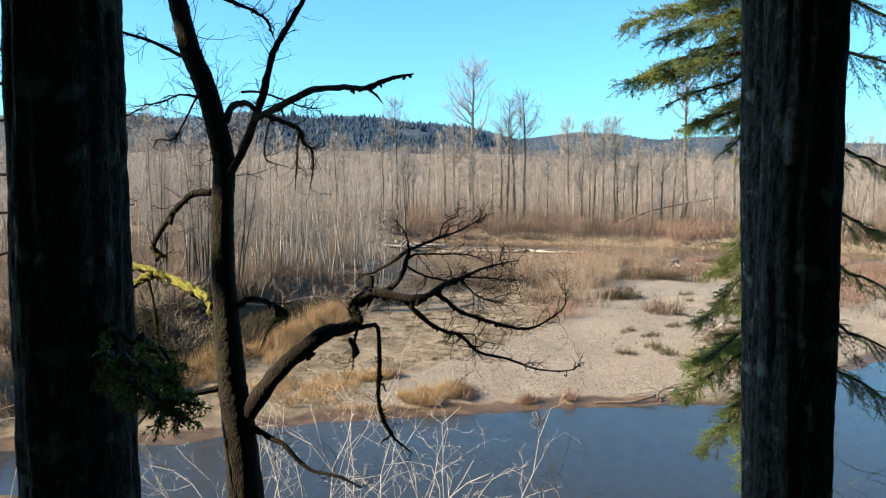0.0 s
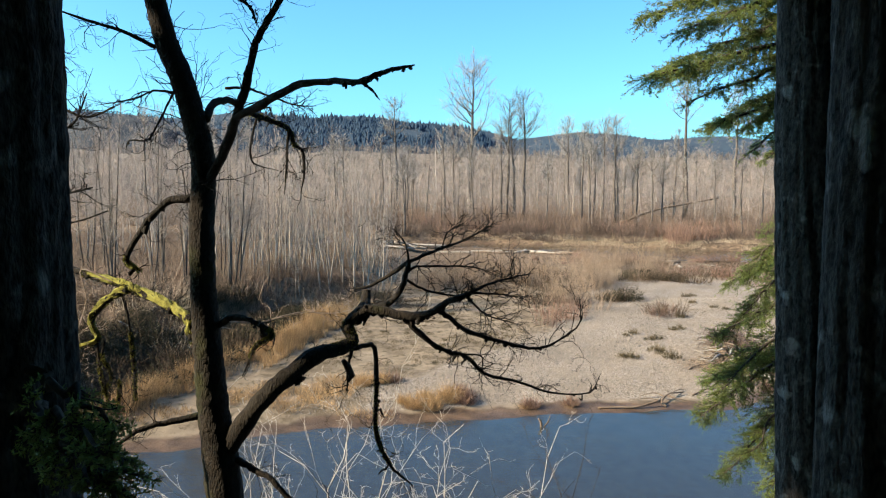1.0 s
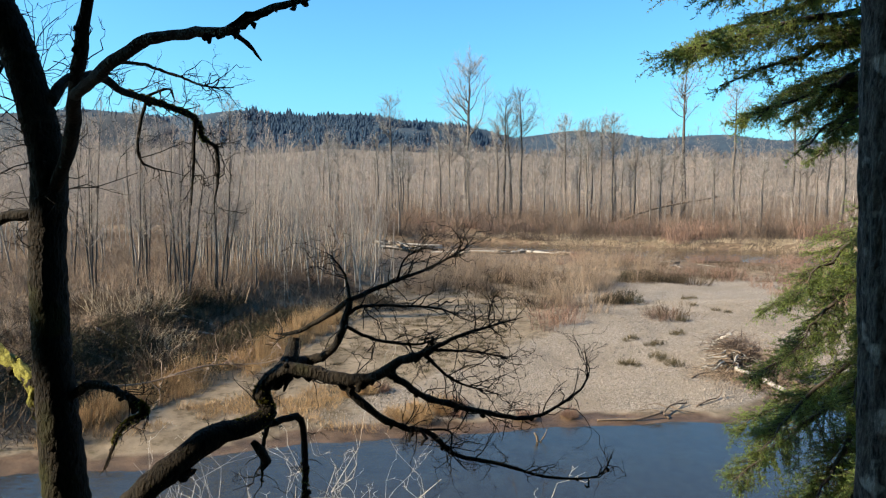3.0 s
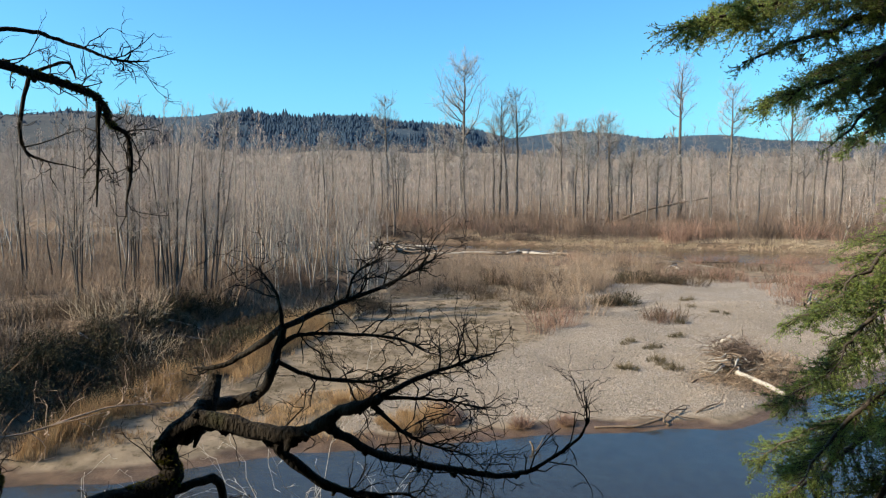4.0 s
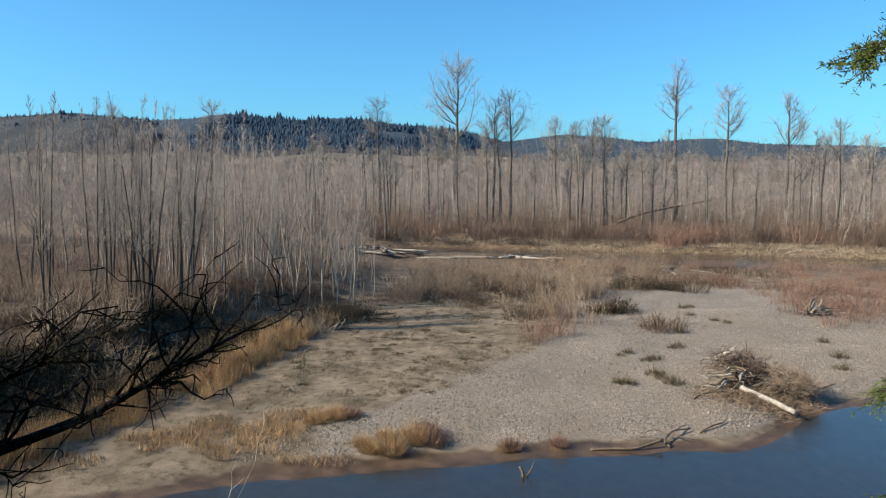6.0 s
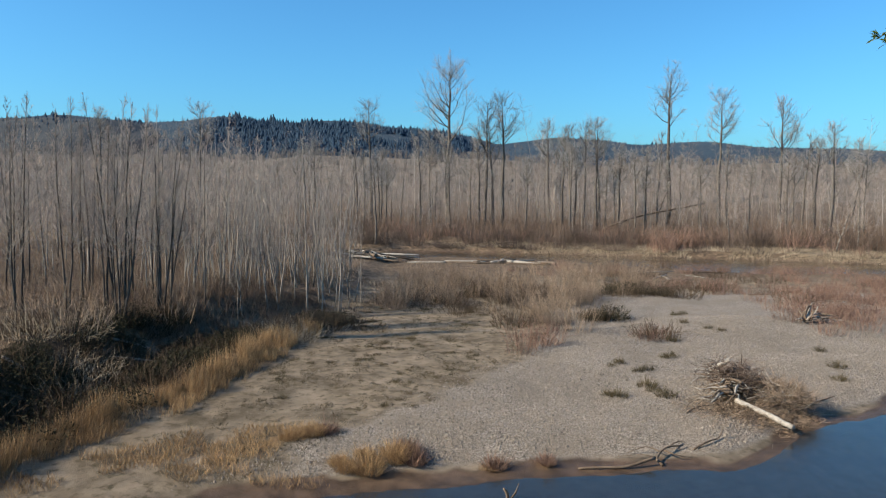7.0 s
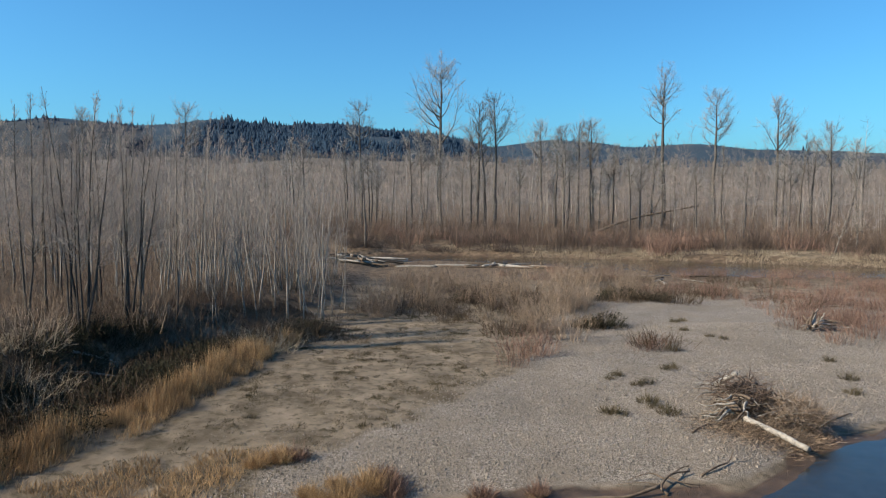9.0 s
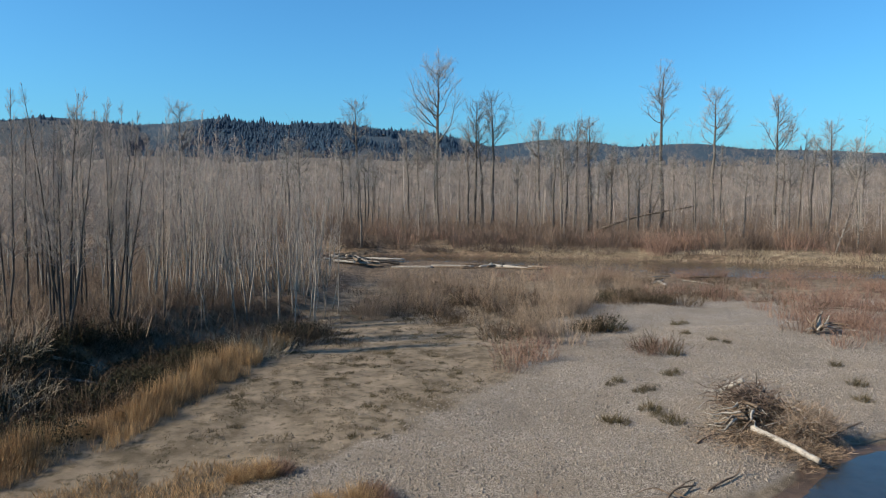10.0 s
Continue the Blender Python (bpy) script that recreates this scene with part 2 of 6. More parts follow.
M_HILL_HAZED = material("hazed_leafless_woods", (0.020, 0.029, 0.037), (0.058, 0.060, 0.061), 0.02, 0.15, 1.0, 0.0)
M_CONIFER_FAR = island_material("hazed_far_conifers", (0.007, 0.021, 0.042), (0.022, 0.048, 0.078), wide=0.5, size=0.02)


# ---------------------------------------------------------------- mesh helpers
class Shape:
    """Collects vertices and faces as arrays and turns them into one mesh."""

    def __init__(self):
        self.v, self.f, self.count = [], {3: [], 4: []}, 0

    def add(self, verts, faces):
        verts, faces = np.asarray(verts, float).reshape(-1, 3), np.asarray(faces, int)
        self.v.append(verts)
        self.f[faces.shape[1]].append(faces + self.count)
        self.count += len(verts)

    def mesh(self, name, mat, smooth=True):
        verts = np.concatenate(self.v)
        tris = np.concatenate(self.f[3]) if self.f[3] else np.zeros((0, 3), int)
        quads = np.concatenate(self.f[4]) if self.f[4] else np.zeros((0, 4), int)
        me = bpy.data.meshes.new(name)
        me.vertices.add(len(verts))
        me.vertices.foreach_set("co", verts.astype(np.float32).ravel())
        loops = np.concatenate([tris.ravel(), quads.ravel()])
        me.loops.add(len(loops))
        me.loops.foreach_set("vertex_index", loops.astype(np.int32))
        starts = np.concatenate([np.arange(len(tris)) * 3, len(tris) * 3 + np.arange(len(quads)) * 4])
        me.polygons.add(len(starts))
        me.polygons.foreach_set("loop_start", starts.astype(np.int32))
        me.polygons.foreach_set("use_smooth", np.full(len(starts), smooth))
        me.update(calc_edges=True)
        me.materials.append(mat)
        return me


def sides_of(d):
    """Two unit vectors across each direction."""
    d = d / np.maximum(np.linalg.norm(d, axis=1, keepdims=True), 1e-9)
    ref = np.where(np.abs(d[:, 2:3]) < 0.9, [[0.0, 0.0, 1.0]], [[1.0, 0.0, 0.0]])
    a = np.cross(d, ref)
    a /= np.maximum(np.linalg.norm(a, axis=1, keepdims=True), 1e-9)
    return a, np.cross(d, a)


def spikes(shape, p0, p1, r):
    """Three-sided tapering twigs from p0 to p1."""
    p0, p1 = np.asarray(p0, float).reshape(-1, 3), np.asarray(p1, float).reshape(-1, 3)
    n = len(p0)
    r = np.broadcast_to(np.asarray(r, float), (n,))[:, None]
    a, b = sides_of(p1 - p0)
    v = np.stack([p0 + a * r, p0 + (-0.5 * a + 0.866 * b) * r, p0 + (-0.5 * a - 0.866 * b) * r, p1], 1)
    base = np.arange(n)[:, None] * 4
    f = np.concatenate([base + [0, 1, 3], base + [1, 2, 3], base + [2, 0, 3]])
    shape.add(v, f)


def blades(shape, p0, p1, w):
    """Narrow grass blades or needles: a bent strip of two faces with a ridge along it."""
    p0, p1 = np.asarray(p0, float).reshape(-1, 3), np.asarray(p1, float).reshape(-1, 3)
    n = len(p0)
    w = np.broadcast_to(np.asarray(w, float), (n,))[:, None]
    a, b = sides_of(p1 - p0)
    t = RNG.uniform(0, 6.28, (n, 1))
    a, b = a * np.cos(t) + b * np.sin(t), b * np.cos(t) - a * np.sin(t)
    mid = (p0 + p1) / 2 + b * w * 0.6
    v = np.stack([p0, mid + a * w, p1, mid - a * w], 1)
    base = np.arange(n)[:, None] * 4
    shape.add(v, np.concatenate([base + [0, 1, 2], base + [0, 2, 3]]))


def frusta(shape, p0, p1, r0, r1, k=4):
    """Open tapering pieces of stem, one for each pair of points."""
    p0, p1 = np.asarray(p0, float).reshape(-1, 3), np.asarray(p1, float).reshape(-1, 3)
    n = len(p0)
    r0 = np.broadcast_to(np.asarray(r0, float), (n,))[:, None, None]
    r1 = np.broadcast_to(np.asarray(r1, float), (n,))[:, None, None]
    a, b = sides_of(p1 - p0)
    ang = np.arange(k) * 2 * math.pi / k
    ring = a[:, None, :] * np.cos(ang)[None, :, None] + b[:, None, :] * np.sin(ang)[None, :, None]
    v = np.concatenate([p0[:, None, :] + ring * r0, p1[:, None, :] + ring * r1], 1)
    i = np.arange(k)
    j = (i + 1) % k
    q = np.stack([i, j, j + k, i + k], 1)
    f = (np.arange(n)[:, None, None] * 2 * k + q[None]).reshape(-1, 4)
    shape.add(v, f)


def tube(shape, pts, radii, k=8, lump=0.0, seed=0):
    """A round stem along points; lump makes it knotty. Closed at both ends."""
    pts, radii = np.asarray(pts, float), np.asarray(radii, float)
    rng = np.random.default_rng(seed)
    d = np.gradient(pts, axis=0)
    d /= np.maximum(np.linalg.norm(d, axis=1, keepdims=True), 1e-9)
    a0 = np.cross(d[0], [0.3, 0.9, 0.1])
    a0 /= np.linalg.norm(a0)
    ring = []
    ang = np.arange(k) * 2 * math.pi / k
    for i in range(len(pts)):
        a0 = a0 - d[i] * (a0 @ d[i])
        a0 /= max(np.linalg.norm(a0), 1e-9)
        b0 = np.cross(d[i], a0)
        rr = radii[i] * (1 + lump * rng.uniform(-1, 1, k))
        ring.append(pts[i] + rr[:, None] * (np.cos(ang)[:, None] * a0 + np.sin(ang)[:, None] * b0))
    v = np.concatenate(ring + [pts[:1], pts[-1:]])
    m = len(pts)
    i = np.arange(k)
    j = (i + 1) % k
    q = np.concatenate([np.stack([i + s * k, j + s * k, j + (s + 1) * k, i + (s + 1) * k], 1) for s in range(m - 1)])
    n0 = shape.count
    shape.add(v, q)
    caps = np.concatenate([np.stack([j, i, np.full(k, m * k)], 1), np.stack([i + (m - 1) * k, j + (m - 1) * k, np.full(k, m * k + 1)], 1)])
    shape.f[3].append(caps + n0)


def spline(pts, per=6):
    """Catmull-Rom through a few control points."""
    p = np.asarray(pts, float)
    p = np.concatenate([2 * p[:1] - p[1:2], p, 2 * p[-1:] - p[-2:-1]])
    out = []
    for i in range(1, len(p) - 2):
        t = np.linspace(0, 1, per, endpoint=False)[:, None]
        out.append(0.5 * ((2 * p[i]) + (p[i + 1] - p[i - 1]) * t + (2 * p[i - 1] - 5 * p[i] + 4 * p[i + 1] - p[i + 2]) * t ** 2
                          + (3 * p[i] - p[i - 1] - 3 * p[i + 1] + p[i + 2]) * t ** 3))
    return np.concatenate(out + [p[-2:-1]])


def empty(name, at=(0, 0, 0), **tags):
    ob = tagged(new(name), **tags)
    ob.empty_display_size = 0.2
    ob.location = at
    return ob


def part(name, me, parent, label=""):
    ob = tagged(new(name, me), label=label)
    ob.parent = parent
    return ob


def unit(v):
    return v / np.maximum(np.linalg.norm(v, axis=-1, keepdims=True), 1e-9)


def lattice(x, y, seed=0):
    """Smooth value noise on the plan, 0 to 1."""
    x, y = np.asarray(x, float), np.asarray(y, float)
    xi, yi = np.floor(x), np.floor(y)
    u, v = x - xi, y - yi
    u, v = u * u * (3 - 2 * u), v * v * (3 - 2 * v)

    def h(a, b):
        s = np.sin(a * 127.1 + b * 311.7 + seed * 74.7) * 43758.5453
        return s - np.floor(s)
    return (h(xi, yi) * (1 - u) + h(xi + 1, yi) * u) * (1 - v) + (h(xi, yi + 1) * (1 - u) + h(xi + 1, yi + 1) * u) * v


def fractal(x, y, seed=0, octaves=3):
    s, a, tot = 0, 1.0, 0
    for i in range(octaves):
        s = s + a * lattice(np.asarray(x) * 2 ** i, np.asarray(y) * 2 ** i, seed + i)
        tot += a
        a *= 0.5
    return s / tot


def smooth(a, b, x):
    t = np.clip((np.asarray(x, float) - a) / (b - a), 0, 1)
    return t * t * (3 - 2 * t)


# ---------------------------------------------------------------- the lie of the land (water level is z = 0)
SHORE_X = [-60, -30, -20, -12.5, -8.5, -5.8, -2, 1, 4, 7.5, 9.3, 10.5, 12.1, 13.6, 15.4, 17.2, 19.4, 26, 40, 80]
SHORE_Y = [10, 17.5, 20.5, 23, 23.5, 25.3, 26.4, 27.2, 27.8, 28.5, 28.5, 29.3, 30.8, 32.5, 33.5, 34.5, 36.1, 41, 52, 80]
NEAR_X, NEAR_Y = [-90, -12, 3, 17, 29, 45, 90], [100, 89, 93, 84, 76, 76, 62]
FAR_X, FAR_Y = [-90, -12, 3, 20, 36, 50, 95], [122, 110, 110, 105, 100, 93.5, 80]
GULLY_Y, GULLY_X = [18, 28, 35, 42, 48, 53, 60], [-14.0, -12.4, -11.6, -11.0, -9.0, -6.0, -4.0]


SHORE = spline(list(zip(SHORE_X, SHORE_Y, [0.0] * len(SHORE_X))), 8)


def inland(x, y):
    """Distance in from the water's edge of the bar."""
    return y - np.interp(x, SHORE[:, 0], SHORE[:, 1]) - 0.55 * (fractal(x * 0.7, y * 0.7, 5) - 0.5) - 0.2 * (fractal(x * 2.6, y * 2.6, 6) - 0.5)


def gully_side(x, y):
    return x - np.interp(y, GULLY_Y, GULLY_X)


def ground_z(x, y):
    x, y = np.asarray(x, float), np.asarray(y, float)
    d = inland(x, y)
    z = np.where(d > 0, 0.40 * smooth(0, 3.0, d) + 0.30 * smooth(2, 16, d), -1.5 * smooth(0, 6, -d))
    z = z + (0.35 * (fractal(x * 0.16, y * 0.16, 9) - 0.5) + 0.06 * (fractal(x * 1.3, y * 1.3, 3) - 0.5)) * smooth(0.5, 5, d)
    u = gully_side(x, y)
    inl = smooth(0.5, 3.5, d)
    z = z - 0.36 * np.exp(-(u / 1.2) ** 2) * inl * (1 - smooth(49, 57, y))
    z = z + (1.25 + 0.5 * (fractal(x * 0.4, y * 0.4, 21) - 0.5)) * smooth(0.7, 3.8, -u) * inl * (1 - 0.6 * smooth(48, 66, y))
    yn, yf = np.interp(x, NEAR_X, NEAR_Y), np.interp(x, FAR_X, FAR_Y)
    c = smooth(0, 4, y - yn) * (1 - smooth(-3, 0.6, y - yf)) * smooth(-22, -13, x)
    z = z * (1 - c) - 0.55 * c
    z = z + 0.9 * smooth(0.2, 7, y - yf) + 1.2 * (fractal(x * 0.02, y * 0.02, 31) - 0.3) * smooth(10, 60, y - yf)
    bank = 3.6 + 0.5 * (fractal(x * 0.3, y * 0.3, 41) - 0.5)
    k = smooth(10.8, 15.5, y + 0.15 * x * (np.abs(x) < 30) * 0)
    return z * k + bank * (1 - k)


def axis_steps(lo, hi, step, far, grow=1.22):
    mid = np.arange(lo, hi + step, step)
    out, s, a, b = [mid], step, lo, mid[-1]
    while b < far:
        s *= grow
        a, b = a - s, b + s
        out.insert(0, [a])
        out.append([b])
    return np.concatenate(out)


def build_ground():
    gx, gy = axis_steps(-26, 34, 0.28, 4600), axis_steps(20, 74, 0.26, 4600)
    near = np.arange(8, 20, 0.6)
    gy = np.concatenate([gy[gy < 8], near, gy[gy >= 20]])
    far = np.arange(74.5, 130, 1.0)
    gy = np.concatenate([gy[gy <= 74.2], far, gy[gy > 130]])
    X, Y = np.meshgrid(gx, gy)
    Z = ground_z(X, Y)
    nx, ny = len(gx), len(gy)
    i = (np.arange(ny - 1)[:, None] * nx + np.arange(nx - 1)[None]).ravel()
    s = Shape()
    s.add(np.stack([X, Y, Z], -1), np.stack([i, i + 1, i + nx + 1, i + nx], 1))
    me = s.mesh("ground", M_GROUND)
    x, y = X.ravel(), Y.ravel()
    d = inland(x, y)
    edge = np.interp(y, [24, 26, 29, 34, 41, 50, 60, 75], [-7, -5, -3.2, 0.3, 4.2, 7.3, 8.6, 9.5]) + 3.2 * (fractal(x * 0.5, y * 0.5, 51) - 0.5)
    gravel = smooth(-1.2, 1.2, x - edge) * smooth(0.6, 1.6, d) * (1 - smooth(60, 72, y + 4 * fractal(x * 0.2, y * 0.2, 7)))
    gravel = np.maximum(gravel, smooth(0.5, 0.9, fractal(x * 0.35, y * 0.35, 77)) * smooth(1, 2, d) * (d < 5))
    sand = smooth(-2.5, -1.0, gully_side(x, y)) * smooth(0.2, 1.0, d) * (1 - smooth(60, 85, y)) + smooth(6, 22, x) * smooth(0, 2, y - np.interp(x, FAR_X, FAR_Y)) * (1 - smooth(3, 6, y - np.interp(x, FAR_X, FAR_Y)))
    wet = (1 - smooth(0.5, 1.5, d + 1.6 * (fractal(x * 0.7, y * 0.7, 61) - 0.5) + 0.6 * (fractal(x * 2.4, y * 2.4, 62) - 0.5))) * (y > 15) * (1 - 0.9 * smooth(8.6, 9.4, x) * (1 - smooth(11, 12, x)) * smooth(0.2, 0.5, d))
    wet = np.maximum(wet, (Z.ravel() < 0.04) * 1.0)
    col = np.stack([gravel, np.clip(sand, 0, 1), wet, np.ones_like(x)], 1).astype(np.float32)
    layer = me.color_attributes.new("zone", "FLOAT_COLOR", "POINT")
    layer.data.foreach_set("color", col.ravel())
    return tagged(new("ground", me), "gravel bar, sandy flats and leaf-strewn banks of a river", "ground", kind="structure")


def build_water():
    gx, gy = np.linspace(-420, 420, 22), np.linspace(9, 135, 12)
    X, Y = np.meshgrid(gx, gy)
    i = (np.arange(len(gy) - 1)[:, None] * len(gx) + np.arange(len(gx) - 1)[None]).ravel()
    s = Shape()
    s.add(np.stack([X, Y, 0 * X], -1), np.stack([i, i + 1, i + len(gx) + 1, i + len(gx)], 1))
    return tagged(new("water", s.mesh("water", M_WATER)), "dark blue rippled river water reflecting the sky", "river", kind="structure")


build_ground()
build_water()


# ---------------------------------------------------------------- hills on the skyline
def ridge(x):
    """Height of the skyline at 2 km."""
    return np.interp(x, [-2200, -1500, -1140, -950, -775, -640, -580, -410, -267, -100, 23, 70, 115, 180, 256, 360, 460, 605, 760, 900, 1140, 1600, 2400],
                     [120, 165, 185, 203, 188, 192, 204, 186, 186, 172, 158, 146, 130, 138, 149, 146, 134, 141, 128, 128, 113, 100, 70])


def hill(name, label, y0, crest, x0, x1, height, mat):
    gx, gv = np.linspace(x0, x1, 160), np.linspace(0, 1, 26)
    X, V = np.meshgrid(gx, gv)
    Y = y0 + (crest - y0) * V * 1.5
    prof = np.where(V < 0.667, np.sin(V / 0.667 * math.pi / 2) ** 1.2, np.cos((V - 0.667) / 0.333 * math.pi / 2 * 0.9))
    Z = height(X * 2000.0 / crest) * crest / 2000.0 * prof * (1 + 0.10 * (fractal(X * 0.008, Y * 0.008, 13) - 0.5) * (V < 0.62)) - 1.0
    s = Shape()
    i = (np.arange(25)[:, None] * 160 + np.arange(159)[None]).ravel()
    s.add(np.stack([X, Y, Z], -1), np.stack([i, i + 1, i + 161, i + 160], 1))
    tagged(new(name, s.mesh(name, mat)), label, "hill", kind="structure")
    return X, Y, Z, V


def conifer_spires(shape, base, h, rng):
    """Ragged two-tier spires."""
    n, k = len(base), 5
    ang = np.arange(k) * 2 * math.pi / k
    for lo, hi, rad in ((0.0, 0.70, 0.34), (0.30, 1.0, 0.24)):
        a = ang[None] + rng.uniform(0, 6.28, (n, 1))
        r = (h * rad)[:, None] * rng.uniform(0.6, 1.3, (n, k))
        v = np.zeros((n, k + 1, 3))
        v[:, :k, 0] = base[:, None, 0] + np.cos(a) * r
        v[:, :k, 1] = base[:, None, 1] + np.sin(a) * r
        v[:, :k, 2] = base[:, None, 2] + h[:, None] * (lo + 0.06 * rng.uniform(-1, 1, (n, k)))
        v[:, k] = base + np.stack([0 * h, 0 * h, h * hi], 1)
        i = np.arange(k)
        f = np.stack([i, (i + 1) % k, np.full(k, k)], 1)
        shape.add(v, (np.arange(n)[:, None, None] * (k + 1) + f[None]).reshape(-1, 3))


def build_hills():
    rng = np.random.default_rng(5)
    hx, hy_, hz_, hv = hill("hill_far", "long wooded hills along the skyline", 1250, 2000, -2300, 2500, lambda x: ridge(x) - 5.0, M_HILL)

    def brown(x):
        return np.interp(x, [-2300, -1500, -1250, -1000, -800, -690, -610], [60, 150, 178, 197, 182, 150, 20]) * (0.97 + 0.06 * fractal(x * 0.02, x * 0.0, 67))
    ux, uy, uz, uv = hill("hill_side", "wooded hill of leafless trees, blue-grey with painted haze", 1100, 1750, -1900, -540, brown, M_HILL_HAZED)

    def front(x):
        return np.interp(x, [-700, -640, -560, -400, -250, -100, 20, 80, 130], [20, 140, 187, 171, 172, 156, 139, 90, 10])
    fx, fy, fz, fv = hill("hill_near", "steep hill of dark conifers, tinted blue with painted haze", 1000, 1500, -560, 130, front, M_HILL)
    def low(x):
        return np.interp(x, [-2400, -1200, -500, 0, 300, 900, 1600, 2600], [120, 112, 106, 104, 92, 84, 74, 50]) * (0.86 + 0.3 * fractal(x * 0.006, x * 0.0, 63))
    bx, by, bz, bv = hill("foothill", "low brown foothills of leafless woods", 480, 900, -1100, 1150, low, M_FOOTHILL)
    s = Shape()
    n = 5200
    r, c = rng.integers(1, 18, n), rng.integers(1, 158, n)
    t = rng.uniform(0, 1, (n, 2))
    b = np.stack([bx[r, c] + t[:, 0] * (bx[r, c + 1] - bx[r, c]), by[r, c] + t[:, 1] * (by[r + 1, c] - by[r, c]),
                  bz[r, c] + t[:, 0] * (bz[r, c + 1] - bz[r, c]) + t[:, 1] * (bz[r + 1, c] - bz[r, c]) - 0.5], 1)
    h = rng.uniform(7, 15, n)
    for _ in range(9):
        p = b + np.stack([0 * h, 0 * h, h * rng.uniform(0, 0.55, n)], 1)
        d = unit(np.stack([rng.normal(0, 0.6, n), rng.normal(0, 0.6, n), np.ones(n)], 1))
        spikes(s, p, p + d * (h * rng.uniform(0.25, 0.5, n))[:, None], 0.22)
    tagged(new("foothill_woods", s.mesh("foothill_woods", M_FOOT_WOODS, False)), "leafless woods on the foothills", "woods", kind="stuff")
    s = Shape()
    for X, Y, Z, V, n, dens, hlo, hhi in ((hx, hy_, hz_, hv, 7500, 0.34, 5, 11), (fx, fy, fz, fv, 9500, 0.26, 8, 22), (ux, uy, uz, uv, 3000, 0.55, 6, 15)):
        r = rng.integers(5, 18, n)
        c = rng.integers(1, 158, n)
        t = rng.uniform(0, 1, (n, 2))
        b = np.stack([X[r, c] + t[:, 0] * (X[r, c + 1] - X[r, c]), Y[r, c] + t[:, 1] * (Y[r + 1, c] - Y[r, c]),
                      Z[r, c] + t[:, 0] * (Z[r, c + 1] - Z[r, c]) + t[:, 1] * (Z[r + 1, c] - Z[r, c])], 1)
        keep = fractal(b[:, 0] * 0.012, b[:, 1] * 0.012, 17) > dens
        b = b[keep]
        h = (hlo + (hhi - hlo) * rng.uniform(0, 1, len(b)) ** 2.2) * np.where(r[keep] >= 15, 1.0, 0.62)
        conifer_spires(s, b - [0, 0, 2], h * (0.45 + 1.1 * fractal(b[:, 0] * 0.03, b[:, 1] * 0.03, 29)), rng)
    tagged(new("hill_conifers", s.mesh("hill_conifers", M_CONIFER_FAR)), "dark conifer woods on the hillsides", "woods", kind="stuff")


build_hills()


# ---------------------------------------------------------------- bare trees
def grow_tree(rng, height, r0, n_branch, reach, low=0.3, twigs=5, up=0.6, lean=0.03, fork=0, twig_r=0.008):
    """Trunk, limbs and twigs of a leafless tree rooted at the origin."""
    trunk, limbs, fine = Shape(), Shape(), Shape()
    axes = []
    n = 9
    t = np.linspace(0, 1, n)
    bend = rng.normal(0, lean, 2)
    wob = np.cumsum(rng.normal(0, lean * 0.14, (n, 2)), 0)
    wob[0] = 0
    pts = np.stack([height * (bend[0] * t + wob[:, 0]), height * (bend[1] * t + wob[:, 1]), height * t - 0.25 * (t == 0)], 1)
    rad = r0 * (1 - 0.88 * t) * (1 + 0.35 * (t == 0))
    tube(trunk, pts, rad, 6, 0.06, int(rng.integers(1e6)))
    axes.append((pts, rad))
    for _ in range(fork):
        i = int(rng.integers(2, 5))
        dirn = unit(np.array([*rng.normal(0, 0.35, 2), 1.0]))
        m = 6
        ln = height * rng.uniform(0.35, 0.6)
        q = pts[i] + dirn * np.linspace(0, ln, m)[:, None] + np.cumsum(rng.normal(0, 0.02 * height, (m, 3)), 0) * np.linspace(0, 1, m)[:, None]
        rr = rad[i] * 0.65 * (1 - 0.85 * np.linspace(0, 1, m))
        tube(trunk, q, rr, 5, 0.05, int(rng.integers(1e6)))
        axes.append((q, rr))
    per = n_branch // len(axes)
    for ai, (q, rr) in enumerate(axes):
        lo = low if ai == 0 else 0.15
        s = lo + (0.98 - lo) * rng.uniform(0, 1, per) ** 0.9
        idx = s * (len(q) - 1)
        i0 = np.minimum(idx.astype(int), len(q) - 2)
        fr = (idx - i0)[:, None]
        b0 = q[i0] * (1 - fr) + q[i0 + 1] * fr
        a = rng.uniform(0, 6.28, per)
        ln = reach * (1.12 - s) * rng.uniform(0.55, 1.25, per)
        d = unit(np.stack([np.cos(a), np.sin(a), up * (0.35 + 1.3 * s) + rng.normal(0, 0.3, per)], 1))
        br = np.maximum(rr[i0] * 0.35, twig_r * 1.3)
        b1 = b0 + d * (ln * 0.5)[:, None]
        d2 = unit(d + np.stack([rng.normal(0, .2, per), rng.normal(0, .2, per), rng.uniform(0.1, 0.8, per)], 1))
        b2 = b1 + d2 * (ln * 0.5)[:, None]
        frusta(limbs, b0, b1, br, br * 0.6, 3)
        frusta(limbs, b1, b2, br * 0.6, twig_r * 0.6, 3)
        for _ in range(twigs):
            g = rng.uniform(0.2, 1, (per, 1))
            base = np.where(g < 0.5, b0 + (b1 - b0) * g * 2, b1 + (b2 - b1) * (g * 2 - 1))
            td = unit(d2 + rng.normal(0, 0.55, (per, 3)) + [0, 0, 0.25])
            tip = base + td * (ln * rng.uniform(0.25, 0.6, per))[:, None]
            spikes(fine, base, tip, twig_r)
            g2 = rng.uniform(0.3, 0.8, (per, 1))
            sub = base + (tip - base) * g2
            td2 = unit(td + rng.normal(0, 0.6, (per, 3)))
